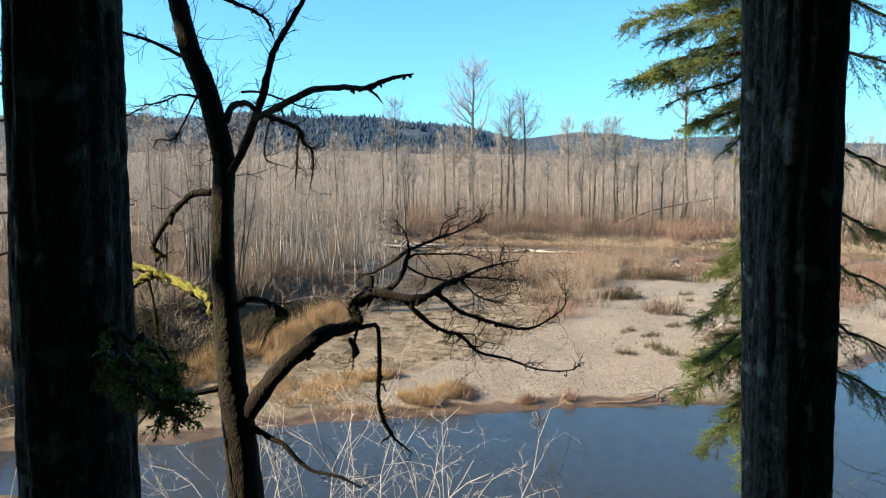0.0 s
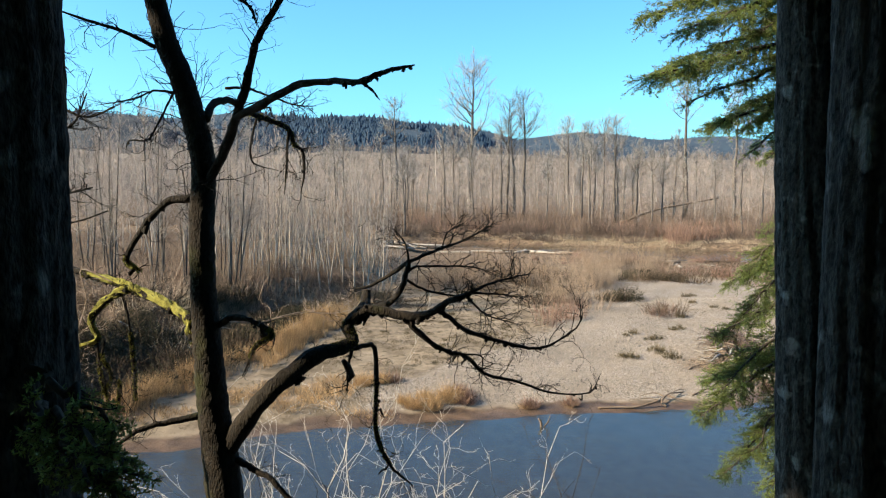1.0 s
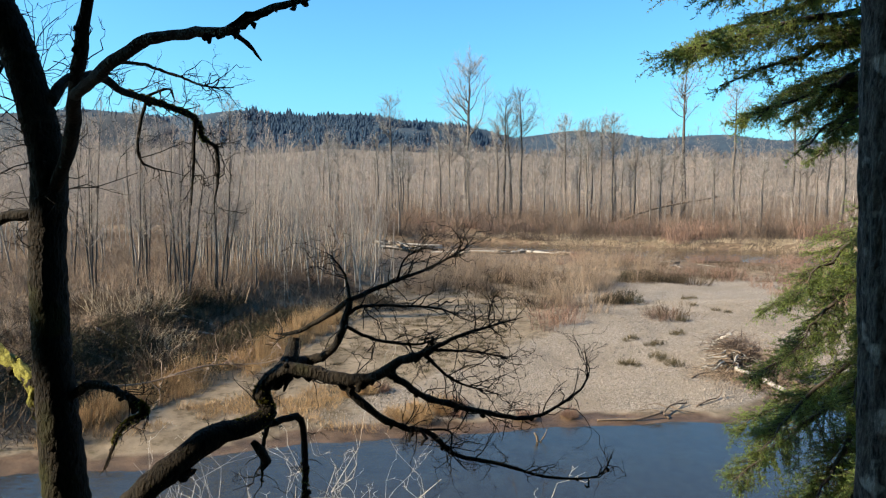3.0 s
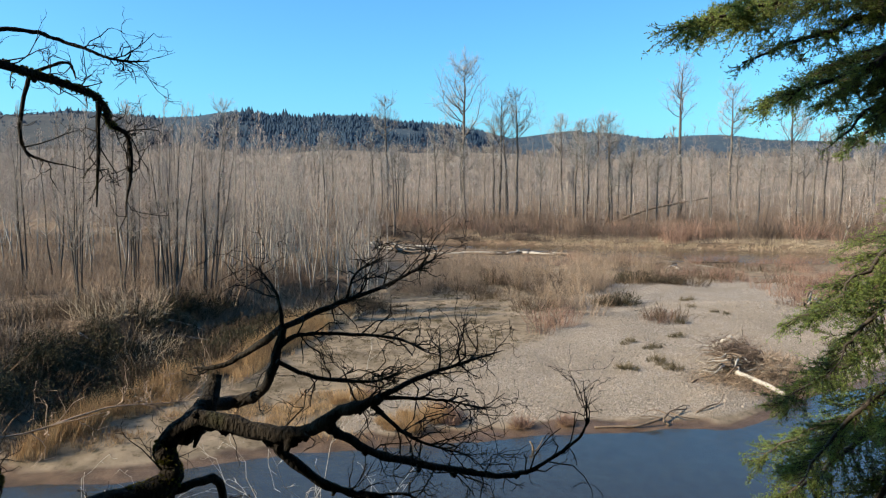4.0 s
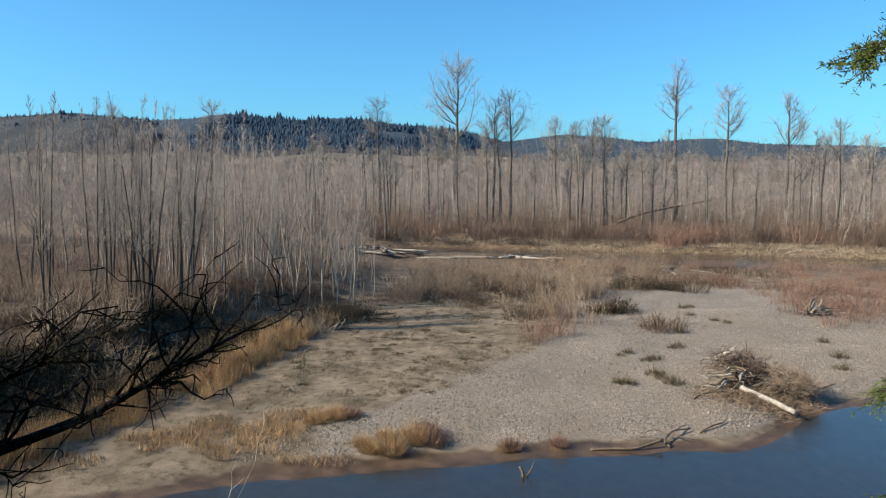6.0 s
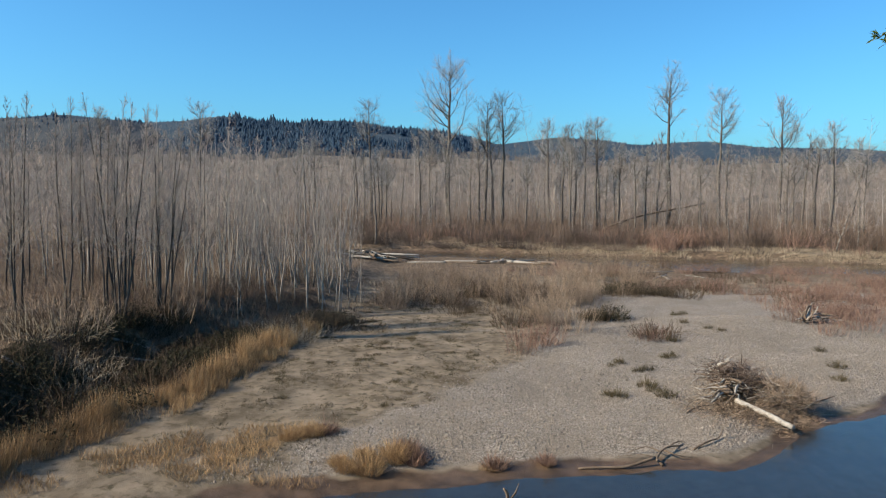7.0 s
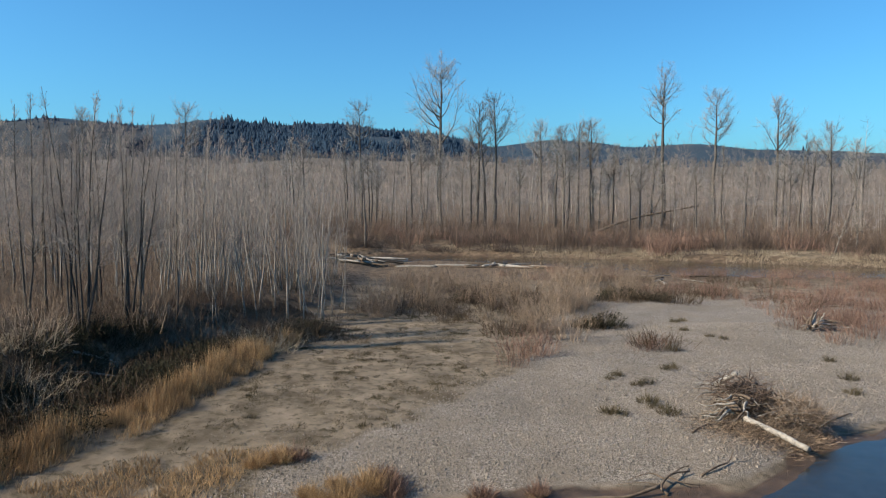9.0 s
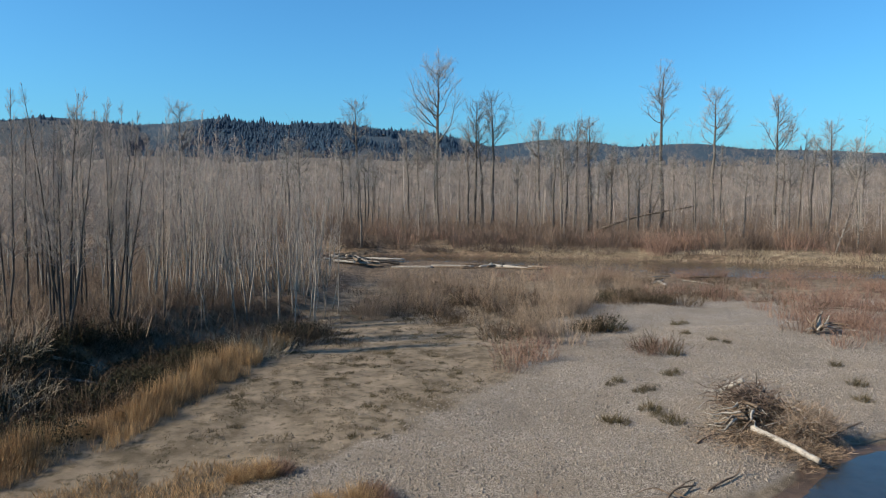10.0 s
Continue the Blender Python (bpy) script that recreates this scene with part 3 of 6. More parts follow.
            spikes(fine, sub, sub + td2 * (ln * rng.uniform(0.12, 0.3, per))[:, None], twig_r * 0.7)
    return trunk, limbs, fine


def grow_cottonwood(rng, height, r0, n_limb, reach, crown=0.5, twig_r=0.012):
    """Straight bole, limbs that sweep steeply upward into a narrow open crown, fine outer twigs."""
    trunk, limbs, fine = Shape(), Shape(), Shape()
    t = np.linspace(0, 1, 12)
    wob = np.cumsum(rng.normal(0, 0.0045, (12, 2)), 0) * height
    wob[0] = 0
    pts = np.stack([wob[:, 0], wob[:, 1], height * 0.95 * t - 0.3 * (t == 0)], 1)
    rad = r0 * (1 - 0.93 * t ** 1.7) * (1 + 0.3 * (t == 0))
    tube(trunk, pts, rad, 8, 0.06, int(rng.integers(1e6)))
    for _ in range(n_limb):
        s = crown + (0.97 - crown) * rng.uniform() ** 0.75
        i = min(int(s * 11), 10)
        p = pts[i] + (pts[i + 1] - pts[i]) * (s * 11 - i)
        a = rng.uniform(0, 6.28)
        ln = reach * (1.0 - 0.72 * (s - crown) / (1 - crown)) * rng.uniform(0.35, 1.1) ** 1.1
        m = 7
        el = np.linspace(rng.uniform(0.30, 0.95), rng.uniform(0.85, 1.35), m) + rng.normal(0, 0.12, m)
        a2 = a + np.cumsum(rng.normal(0, 0.20, m))
        step = np.stack([np.cos(a2) * np.cos(el), np.sin(a2) * np.cos(el), np.sin(el)], 1) * ln / m
        q = np.concatenate([p[None], p + np.cumsum(step, 0)])
        r = np.linspace(min(max(rad[i] * 0.45, 0.03), 0.012 * ln + 0.03), 0.012, m + 1)
        frusta(limbs, q[:-1], q[1:], r[:-1], r[1:], 4)
        k = 5 + int(ln * 1.3)
        g = rng.uniform(0.15, 1.0, k) * (m - 0.001)
        gi = g.astype(int)
        b0 = q[gi] + (q[gi + 1] - q[gi]) * (g - gi)[:, None]
        d = unit(unit(step[gi]) + rng.normal(0, 0.55, (k, 3)) + [0, 0, 0.1])
        bl = (0.9 + ln * 0.28) * rng.uniform(0.5, 1.1, k)
        b1 = b0 + d * bl[:, None]
        frusta(limbs, b0, b1, 0.020, 0.009, 3)
        for _t in range(9):
            h = rng.uniform(0.15, 1.0, (k, 1))
            c0 = b0 + (b1 - b0) * h
            spikes(fine, c0, c0 + unit(d + rng.normal(0, 0.5, (k, 3)) + [0, 0, 0.2]) * (bl * rng.uniform(0.3, 0.8, k))[:, None], twig_r)
    return trunk, limbs, fine


def bare_tree(name, label, category, group, rng, mats, **kw):
    trunk, limbs, fine = grow_cottonwood(rng, **kw) if "n_limb" in kw else grow_tree(rng, **kw)
    root = empty(name, label=label, category=category, group=group)
    part("trunk", trunk.mesh("trunk", mats[0]), root)
    part("limb_frame", limbs.mesh("limb_frame", mats[-1] if len(mats) > 2 else mats[0]), root)["kind"] = "stuff"
    part("crown", fine.mesh("crown", mats[1], False), root, "fine bare twigs")["kind"] = "stuff"
    return root


def stand(ob, x, y, rz, s=1.0, rx=0.0, ry=0.0, sink=0.05):
    z = float(ground_z(x, y))
    ob.matrix_basis = pose(x, y, z - sink, rx, ry, rz) @ Matrix.Diagonal((s, s, s, 1))
    return ob


def copies(kinds, places, rng, smin, smax, tilt=3.0):
    """Set the first of each kind at the first places, then copies at the others."""
    used = set()
    for i, (x, y) in enumerate(places):
        k = i % len(kinds)
        ob = kinds[k] if k not in used else copy_thing(kinds[k], Matrix())
        used.add(k)
        stand(ob, x, y, rng.uniform(0, 360), rng.uniform(smin, smax), rng.normal(0, tilt), rng.normal(0, tilt))


def build_young_trees():
    rng = np.random.default_rng(21)
    pale = [bare_tree("alder_sapling", "slender pale-barked leafless young alder in a thicket", "tree", "young alder thicket", rng, (M_ALDER, M_ALDER_TWIG),
                      height=9.0, r0=0.050, n_branch=48, reach=1.2, low=0.26, twigs=3, up=1.2, lean=0.05, fork=f, twig_r=0.0050) for f in (0, 1, 0, 1, 0, 2, 1)]
    places = []
    while len(places) < 175:
        x, y = rng.uniform(-17, -3.5), rng.uniform(47, 74)
        if x < -5.4 - 0.16 * (y - 50) + 1.2 * math.sin(y) + rng.uniform(0, 2.2) ** 2 * 0.5 and gully_side(x, y) < -1.2 + 4 * (y > 52) and not (x < -10.5 and y < 50):
            places.append((x, y))
    copies(pale, places, rng, 0.50, 1.1, 3.5)
    dark = [bare_tree("young_tree", "dark-stemmed leafless young tree on the brushy bank", "tree", "dark-stemmed trees on the bank", rng, (M_DARK_STEM, M_ALDER_TWIG, M_ALDER),
                      height=10.4, r0=0.064, n_branch=84, reach=2.0, low=0.30, twigs=4, up=1.1, lean=0.030, fork=0, twig_r=0.0058) for _ in range(5)]
    clumps = [(-14.2, 42.2, (-4.0, -1.5, 0.6, 3.4, 6.5)), (-13.5, 45.3, (2.0, 4.2, 5.6, 7.4, -0.8)), (-15.8, 44.4, (-4.5, -1.0, 1.4)), (-17.3, 43.6, (-0.6, 2.2)), (-12.0, 47.4, (1.5,)),
              (-24.0, 46.0, (-4, -1, 2)), (-23.7, 49.1, (-2, 1.5)), (-24.2, 52.6, (-2.5, 0.5, 3)), (-20.6, 53.0, (-3, 0, 2.5)), (-17.2, 49.2, (-1, 3)), (-16.3, 48.4, (-2, 1.5)), (-15.0, 48.3, (0.5, 4)),
              (-18.5, 41.2, (-2, 1)), (-19.6, 43.4, (-3, 0.5)), (-18.0, 46.2, (0, 2.5))]
    i = 0
    for cx, cy, leans in clumps:
        for lean in leans:
            ob = dark[i] if i < 5 else copy_thing(dark[i % 5], Matrix())
            i += 1
            x, y, sc = cx + lean * 0.05 + rng.normal(0, 0.08), cy + rng.normal(0, 0.22), rng.uniform(0.82, 1.04)
            ob.matrix_basis = pose(x, y, float(ground_z(x, y)) - 0.05, rng.normal(0, 1.5), lean, 0) @ pose(0, 0, 0, 0, 0, rng.uniform(0, 360)) @ Matrix.Diagonal((sc, sc, sc, 1))
    tall = [bare_tree("riverside_tree", "tall thin leafless tree in the flood-plain wood", "tree", "flood-plain wood", rng, (M_ALDER, M_ALDER_TWIG),
                      height=13.0, r0=0.066, n_branch=84, reach=2.3, low=0.22, twigs=4, up=1.0, lean=0.045, fork=0, twig_r=0.0085) for _ in range(5)]
    places = []
    while len(places) < 150:
        x, y = rng.uniform(-75, -9), rng.uniform(50, 112)
        if x < -14 - 0.05 * (y - 50) and abs(x) < 0.72 * y and y < np.interp(x, NEAR_X, NEAR_Y) + 16:
            places.append((x, y))
    copies(tall, places, rng, 0.6, 1.05)
    white = bare_tree("leaning_alder", "white-barked leafless alder leaning over the far bank", "tree", "leaning alders", rng, (M_ALDER, M_ALDER_TWIG),
                      height=9.0, r0=0.13, n_branch=44, reach=2.6, low=0.4, twigs=4, up=0.8, lean=0.05, fork=2, twig_r=0.013)
    for i, (x, y, lean, sc) in enumerate(((47.0, 98.5, 14, 0.75), (52.5, 97.5, 20, 1.0), (57.5, 96.5, 8, 1.0), (50.6, 100.5, 4, 0.8), (36.5, 104.5, -3, 0.8), (60.0, 99.0, -6, 0.9))):
        ob = white if i == 0 else copy_thing(white, Matrix())
        ob.matrix_basis = pose(x, y, float(ground_z(x, y)) - 0.1, 0, lean, 0) @ pose(0, 0, 0, 0, 0, 50.0 * i) @ Matrix.Diagonal((sc, sc, sc, 1))


def build_cottonwoods():
    rng = np.random.default_rng(33)
    kinds = [bare_tree("cottonwood", "very tall leafless cottonwood standing above the flood-plain wood", "tree", "tall cottonwoods", rng, (M_COTTON, M_COTTON_TWIG),
                       height=h, r0=r, n_limb=nl, reach=rc, crown=cr)
             for h, r, nl, rc, cr in ((31, 0.46, 34, 12.0, 0.48), (33, 0.44, 22, 9.0, 0.58), (26, 0.34, 24, 7.2, 0.58), (23.5, 0.29, 22, 6.0, 0.56), (22.0, 0.25, 18, 4.2, 0.52))]
    spots = [(0.4, 150, 0, 0.98), (45.2, 165, 1, 1.0), (51.2, 152, 2, 1.02), (55.4, 134, 3, 0.98), (-14.8, 160, 2, 0.95), (7.4, 150, 3, 1.03), (10.4, 150, 2, 0.98),
             (18.2, 142, 3, 0.84), (21.8, 141, 3, 0.80), (26.0, 139, 2, 0.76), (23.5, 138, 3, 0.82), (65.0, 128, 3, 0.66), (-2.6, 150, 3, 0.8), (32.0, 150, 3, 0.7), (-9.0, 110, 3, 0.52), (-36, 120, 2, 0.75), (-47, 112, 3, 0.8),
             (9.0, 151, 4, 1.0), (5.8, 140, 4, 0.8), (-4.6, 148, 4, 0.85), (20.2, 140, 4, 0.85), (27.5, 144, 4, 0.9), (38.0, 146, 4, 0.85), (58.5, 133, 4, 0.78), (61.5, 125, 3, 0.62, 14), (57.0, 122, 4, 0.5, 9), (-17.5, 158, 4, 0.8), (-22, 128, 4, 0.7),
             (13.5, 133, 4, 0.6), (48.5, 140, 4, 0.72), (-11.0, 135, 4, 0.6), (35.0, 128, 4, 0.55)]
    while len(spots) < 74:
        x = rng.uniform(-34, 82)
        y = float(np.interp(x, FAR_X, FAR_Y)) + rng.uniform(9, 60)
        spots.append((x, y, int(rng.integers(2, 5)), rng.uniform(0.42, 0.68)))
    used = set()
    for x, y, k, s, *tip in spots:
        ob = kinds[k] if k not in used else copy_thing(kinds[k], Matrix())
        used.add(k)
        stand(ob, x, y, 0 if tip else rng.uniform(0, 360), s, rng.normal(0, 1.5), tip[0] if tip else rng.normal(0, 1.5), 0.2)


def build_far_woods():
    """Bare flood-plain woods beyond the back channel, past counting."""
    rng = np.random.default_rng(44)
    trunks, fine, pale = Shape(), Shape(), Shape()
    for lo, hi, n, hmin, hmax, tw, rt in ((3, 26, 190, 4, 12, 124, 0.010), (18, 75, 380, 8, 17, 150, 0.014), (70, 190, 420, 12, 20, 116, 0.025), (180, 420, 460, 14, 23, 72, 0.050)):
        y = rng.uniform(lo, hi, n)
        x = rng.uniform(-1, 1, n) * 0.72 * (y + 105) + 4
        y = y + np.interp(x, FAR_X, FAR_Y) + 2
        z = ground_z(x, y)
        h = rng.uniform(hmin * 0.7, hmax, n) * (0.45 + 1.1 * fractal(x * 0.06, y * 0.06, 8))
        base = np.stack([x, y, z - 0.1], 1)
        lean = rng.normal(0, 0.05, (n, 2)) * (h * np.where(rng.uniform(0, 1, n) < 0.15, 4.0, 1.0))[:, None]
        top = base + np.concatenate([lean, h[:, None]], 1)
        midp = (base + top) / 2 + np.concatenate([rng.normal(0, 0.12, (n, 2)), np.zeros((n, 1))], 1)
        r = (h * 0.0040 + rt * 0.25) * np.where(rng.uniform(0, 1, n) < 0.16, 1.9, 0.6)
        light = rng.uniform(0, 1, n) < 0.30
        for shape, use in ((trunks, ~light), (pale, light)):
            frusta(shape, base[use], midp[use], r[use], r[use] * 0.65, 4)
            spikes(shape, midp[use], top[use], r[use] * 0.65)
        for _ in range(tw // 2):
            s = rng.uniform(0.2, 1, (n, 1))
            b0 = base + (top - base) * s
            a = rng.uniform(0, 6.28, n)
            ln = h * 0.20 * (1.15 - 0.75 * s[:, 0]) * rng.uniform(0.4, 1.2, n)
            d = unit(np.stack([np.cos(a), np.sin(a), rng.uniform(0.15, 1.7, n)], 1))
            b1 = b0 + d * ln[:, None]
            spikes(fine, b0, b1, rt)
            g = rng.uniform(0.2, 0.7, (n, 1))
            c0 = b0 + (b1 - b0) * g
            spikes(fine, c0, c0 + unit(d + rng.normal(0, 0.5, (n, 3)) + [0, 0, 0.3]) * (ln * 0.6)[:, None], rt * 0.8)
    root = empty("far_woods", label="leafless grey-brown woods across the back channel", category="woods", kind="stuff")
    part("trunks", trunks.mesh("trunks", M_WOOD_STEM), root)["kind"] = "stuff"
    part("pale_trunks", pale.mesh("pale_trunks", M_PALE_STEM), root, "pale-barked slender trunks")["kind"] = "stuff"
    part("twigs", fine.mesh("twigs", M_WOODS, False), root)["kind"] = "stuff"
    low = Shape()
    n = 30000
    y = 70 * rng.uniform(0, 1, n) ** 1.5
    x = rng.uniform(-0.8, 1, n) * 0.72 * (y + 105) + 4
    y = y + np.interp(x, FAR_X, FAR_Y) + 3.5
    keep = fractal(x * 0.15, y * 0.15, 141) > 0.36
    x, y = x[keep], y[keep]
    n = len(x)
    b0 = np.stack([x, y, ground_z(x, y) - 0.05], 1)
    h = rng.uniform(0.5, 4.6, n) * (0.3 + 1.3 * fractal(x * 0.12, y * 0.12, 143))
    spikes(low, b0, b0 + unit(np.concatenate([rng.normal(0, 0.45, (n, 2)), np.ones((n, 1))], 1)) * h[:, None], 0.022)
    n = 26000
    y = rng.uniform(46, 112, n)
    x = -9.5 - 0.12 * (y - 50) - (0.72 * y - 9) * rng.uniform(0, 1, n)
    keep = (fractal(x * 0.3, y * 0.3, 147) > 0.34) & (y < np.interp(x, NEAR_X, NEAR_Y) + 14)
    x, y = x[keep], y[keep]
    n = len(x)
    b0 = np.stack([x, y, ground_z(x, y) - 0.05], 1)
    h = rng.uniform(0.3, 1.9, n) * (0.4 + 1.2 * fractal(x * 0.2, y * 0.2, 149))
    spikes(low, b0, b0 + unit(np.concatenate([rng.normal(0, 0.5, (n, 2)), np.ones((n, 1))], 1)) * h[:, None], 0.016)
    n = 36000
    y = rng.uniform(42, 57, n)
    x = rng.uniform(-18, -4.5, n)
    keep = (gully_side(x, y) < -1.0 + 2.5 * smooth(46, 50, y)) & (fractal(x * 0.45, y * 0.45, 151) > 0.36)
    x, y = x[keep], y[keep]
    n = len(x)
    b0 = np.stack([x, y, ground_z(x, y) - 0.05], 1)
    h = rng.uniform(0.12, 0.85, n) * (0.4 + 1.2 * fractal(x * 0.3, y * 0.3, 153))
    spikes(low, b0, b0 + unit(np.concatenate([rng.normal(0, 0.6, (n, 2)), np.ones((n, 1))], 1)) * h[:, None], 0.011)
    part("undergrowth", low.mesh("undergrowth", M_UNDERGROWTH, False), root, "brown leafless undergrowth")["kind"] = "stuff"


build_young_trees()
build_cottonwoods()
build_far_woods()


# ---------------------------------------------------------------- shrubs, grass and tufts
def shrub_mesh(rng, height, spread, stems, mat, arch=0.5, r=0.012, twigs=4):
    s = Shape()
    a = rng.uniform(0, 6.28, stems)
    rad = spread * rng.uniform(0, 0.5, stems) ** 0.7
    b0 = np.stack([np.cos(a) * rad, np.sin(a) * rad, np.full(stems, -0.05)], 1)
    out = rng.uniform(0.1, arch, stems)
    ln = height * rng.uniform(0.5, 1.1, stems)
    d = unit(np.stack([np.cos(a + rng.normal(0, .6, stems)) * out, np.sin(a + rng.normal(0, .6, stems)) * out, np.ones(stems)], 1))
    b1 = b0 + d * (ln * 0.55)[:, None]
    d2 = unit(d + rng.normal(0, 0.28, (stems, 3)))
    b2 = b1 + d2 * (ln * 0.5)[:, None]
    frusta(s, b0, b1, r, r * 0.7, 3)
    spikes(s, b1, b2, r * 0.7)
    for _ in range(twigs):
        g = rng.uniform(0.15, 1, (stems, 1))
        c0 = np.where(g < 0.5, b0 + (b1 - b0) * g * 2, b1 + (b2 - b1) * (g * 2 - 1))
        c1 = c0 + unit(d2 + rng.normal(0, 0.5, (stems, 3))) * (ln * rng.uniform(0.15, 0.4, stems))[:, None]
        spikes(s, c0, c1, r * 0.55)
    a = rng.uniform(0, 6.28, stems)
    c0 = np.stack([np.cos(a), np.sin(a), 0 * a], 1) * (spread * 0.55 * np.sqrt(rng.uniform(0, 1, stems)))[:, None]
    spikes(s, c0, c0 + unit(rng.normal(0, 0.8, (stems, 3)) + [0, 0, 0.7]) * (height * rng.uniform(0.1, 0.32, stems))[:, None], r * 0.7)
    return s.mesh("stems", mat, False)


def tuft_mesh(rng, height, spread, count, mat, w=0.006, droop=0.6):
    s = Shape()
    a, rad = rng.uniform(0, 6.28, count), spread * np.sqrt(rng.uniform(0, 1, count))
    b0 = np.stack([np.cos(a) * rad, np.sin(a) * rad, np.full(count, -0.03)], 1)
    tilt = rng.normal(0, droop, (count, 2)) + 0.35 * b0[:, :2] / max(spread, 0.01)
    d = unit(np.concatenate([tilt, np.ones((count, 1))], 1))
    blades(s, b0, b0 + d * (height * rng.uniform(0.2, 1.1, count) * (1.05 - 0.55 * (rad / spread) ** 2) * (0.45 + 1.0 * fractal(b0[:, 0] * 4 / spread + 9, b0[:, 1] * 4 / spread, 3)))[:, None], w)
    return s.mesh("blades", mat, False)


def single(name, me, label, category, group):
    ob = tagged(new(name, me), label, category, group)
    return ob


def strip_left(y):
    """The gully side of the tall golden grass."""
    return np.interp(y, [24, 28.5, 31.1, 34.2, 38.4, 43.4, 47], [-12.2, -11.1, -10.3, -9.0, -8.0, -7.6, -5.8])


def strip_inside(x, y):
    right = np.interp(y, [24, 28.5, 31.4, 34.5, 38.4, 43, 47], [-10.6, -9.7, -8.2, -6.9, -6.3, -6.2, -5.4])
    j = 0.8 * (fractal(x * 0.0 + 3.1, y * 0.9, 75) - 0.5) + 0.7 * (fractal(x * 1.5, y * 1.5, 76) - 0.5)
    return (x < right + j) & (x > strip_left(y) + 0.3 * j)


def build_brush():
    rng = np.random.default_rng(55)
    grey = [single("willow_shrub", shrub_mesh(rng, 2.6, 1.5, 36, M_BRUSH, 0.6, 0.013, 8), "grey-brown leafless willow shrub on the gravel bar", "shrub", "willow brush") for _ in range(4)]
    spots = []
    for cx, cy, sx, sy, n in ((6.4, 50.5, 1.6, 4.0, 12), (8.6, 60, 1.8, 6, 14), (4.0, 62, 3.0, 5, 20), (-0.5, 66, 2.8, 6, 20), (0.5, 57.5, 2.4, 2.0, 8), (-2.5, 56, 1.5, 3, 10), (9.5, 72, 6, 5, 14), (15, 63, 2.0, 1.5, 6), (11.0, 58.5, 2.0, 3.0, 8)):
        spots += [(cx + rng.normal(0, sx * 0.6), cy + rng.normal(0, sy * 0.5)) for _ in range(n)]
    copies(grey, spots, rng, 0.45, 0.9, 2)
    red = [single("red_willow_shrub", shrub_mesh(rng, 1.1, 1.5, 42, M_RED_BRUSH, 0.8, 0.013, 6), "low reddish leafless willow shrub on the bar", "shrub", "reddish brush") for _ in range(3)]
    spots = [(4.5, 41.3), (5.3, 42.6), (5.0, 44.0), (5.9, 43.2), (6.3, 46.0), (10.9, 45.0), (11.6, 45.6)]
    for cx, cy, sx, sy, n in ((24, 52, 2.2, 3.0, 22), (27, 60, 4, 5, 26), (20, 66, 4, 4, 14), (34, 66, 5, 6, 16), (14, 78, 6, 4, 14), (29, 77, 6, 3, 18), (29.5, 57, 3.4, 4, 14), (33, 67, 6, 5, 20)):
        spots += [(cx + rng.normal(0, sx * 0.7), cy + rng.normal(0, sy * 0.6)) for _ in range(n)]
    copies(red, spots, rng, 0.6, 1.1, 2)
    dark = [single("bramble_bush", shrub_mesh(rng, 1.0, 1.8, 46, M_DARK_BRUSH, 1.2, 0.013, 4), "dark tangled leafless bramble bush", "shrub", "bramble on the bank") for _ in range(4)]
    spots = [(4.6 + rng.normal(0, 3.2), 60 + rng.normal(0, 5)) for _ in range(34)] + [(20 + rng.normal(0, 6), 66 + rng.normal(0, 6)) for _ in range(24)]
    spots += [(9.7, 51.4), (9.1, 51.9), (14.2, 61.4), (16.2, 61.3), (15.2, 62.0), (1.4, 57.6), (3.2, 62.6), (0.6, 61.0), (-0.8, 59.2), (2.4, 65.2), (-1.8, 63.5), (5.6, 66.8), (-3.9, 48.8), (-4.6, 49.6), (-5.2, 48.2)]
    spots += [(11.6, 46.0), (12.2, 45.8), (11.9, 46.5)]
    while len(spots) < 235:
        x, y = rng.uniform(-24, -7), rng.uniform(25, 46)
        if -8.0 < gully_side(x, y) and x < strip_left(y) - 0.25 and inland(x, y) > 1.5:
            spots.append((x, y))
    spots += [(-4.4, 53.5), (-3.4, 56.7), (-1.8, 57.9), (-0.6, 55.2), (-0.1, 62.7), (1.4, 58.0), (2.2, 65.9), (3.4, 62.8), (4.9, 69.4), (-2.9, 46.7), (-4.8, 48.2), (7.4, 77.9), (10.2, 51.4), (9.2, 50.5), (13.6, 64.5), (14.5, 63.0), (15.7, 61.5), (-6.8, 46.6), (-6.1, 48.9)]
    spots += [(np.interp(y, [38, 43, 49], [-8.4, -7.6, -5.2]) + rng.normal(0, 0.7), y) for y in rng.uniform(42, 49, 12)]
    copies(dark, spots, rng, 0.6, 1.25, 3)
    pale = [single("dead_shrub", shrub_mesh(rng, 1.0, 1.5, 70, M_PALE_GRASS, 1.9, 0.010, 5), "pale dead arching shrub at the gully's edge", "shrub", "dead shrubs") for _ in range(2)]
    copies(pale, [(-6.9, 43.6), (-7.4, 43.9), (-6.4, 44.0), (-13.0, 36.4), (-13.6, 35.4), (-14.4, 38.2), (-12.4, 35.2), (-12.8, 34.3), (-15.5, 37.0)], rng, 0.9, 1.35, 3)
    leafy = []
    for _ in range(3):
        s = Shape()
        n = 760
        a = rng.uniform(0, 6.28, n)
        q = np.stack([np.cos(a), np.sin(a), 0 * a], 1) * (1.0 * np.sqrt(rng.uniform(0, 1, n)))[:, None]
        q[:, 2] = (0.75 - 0.45 * q[:, 0] ** 2 - 0.45 * q[:, 1] ** 2) * rng.uniform(0.1, 1.0, n) + 0.1 * rng.normal(0, 1, n)
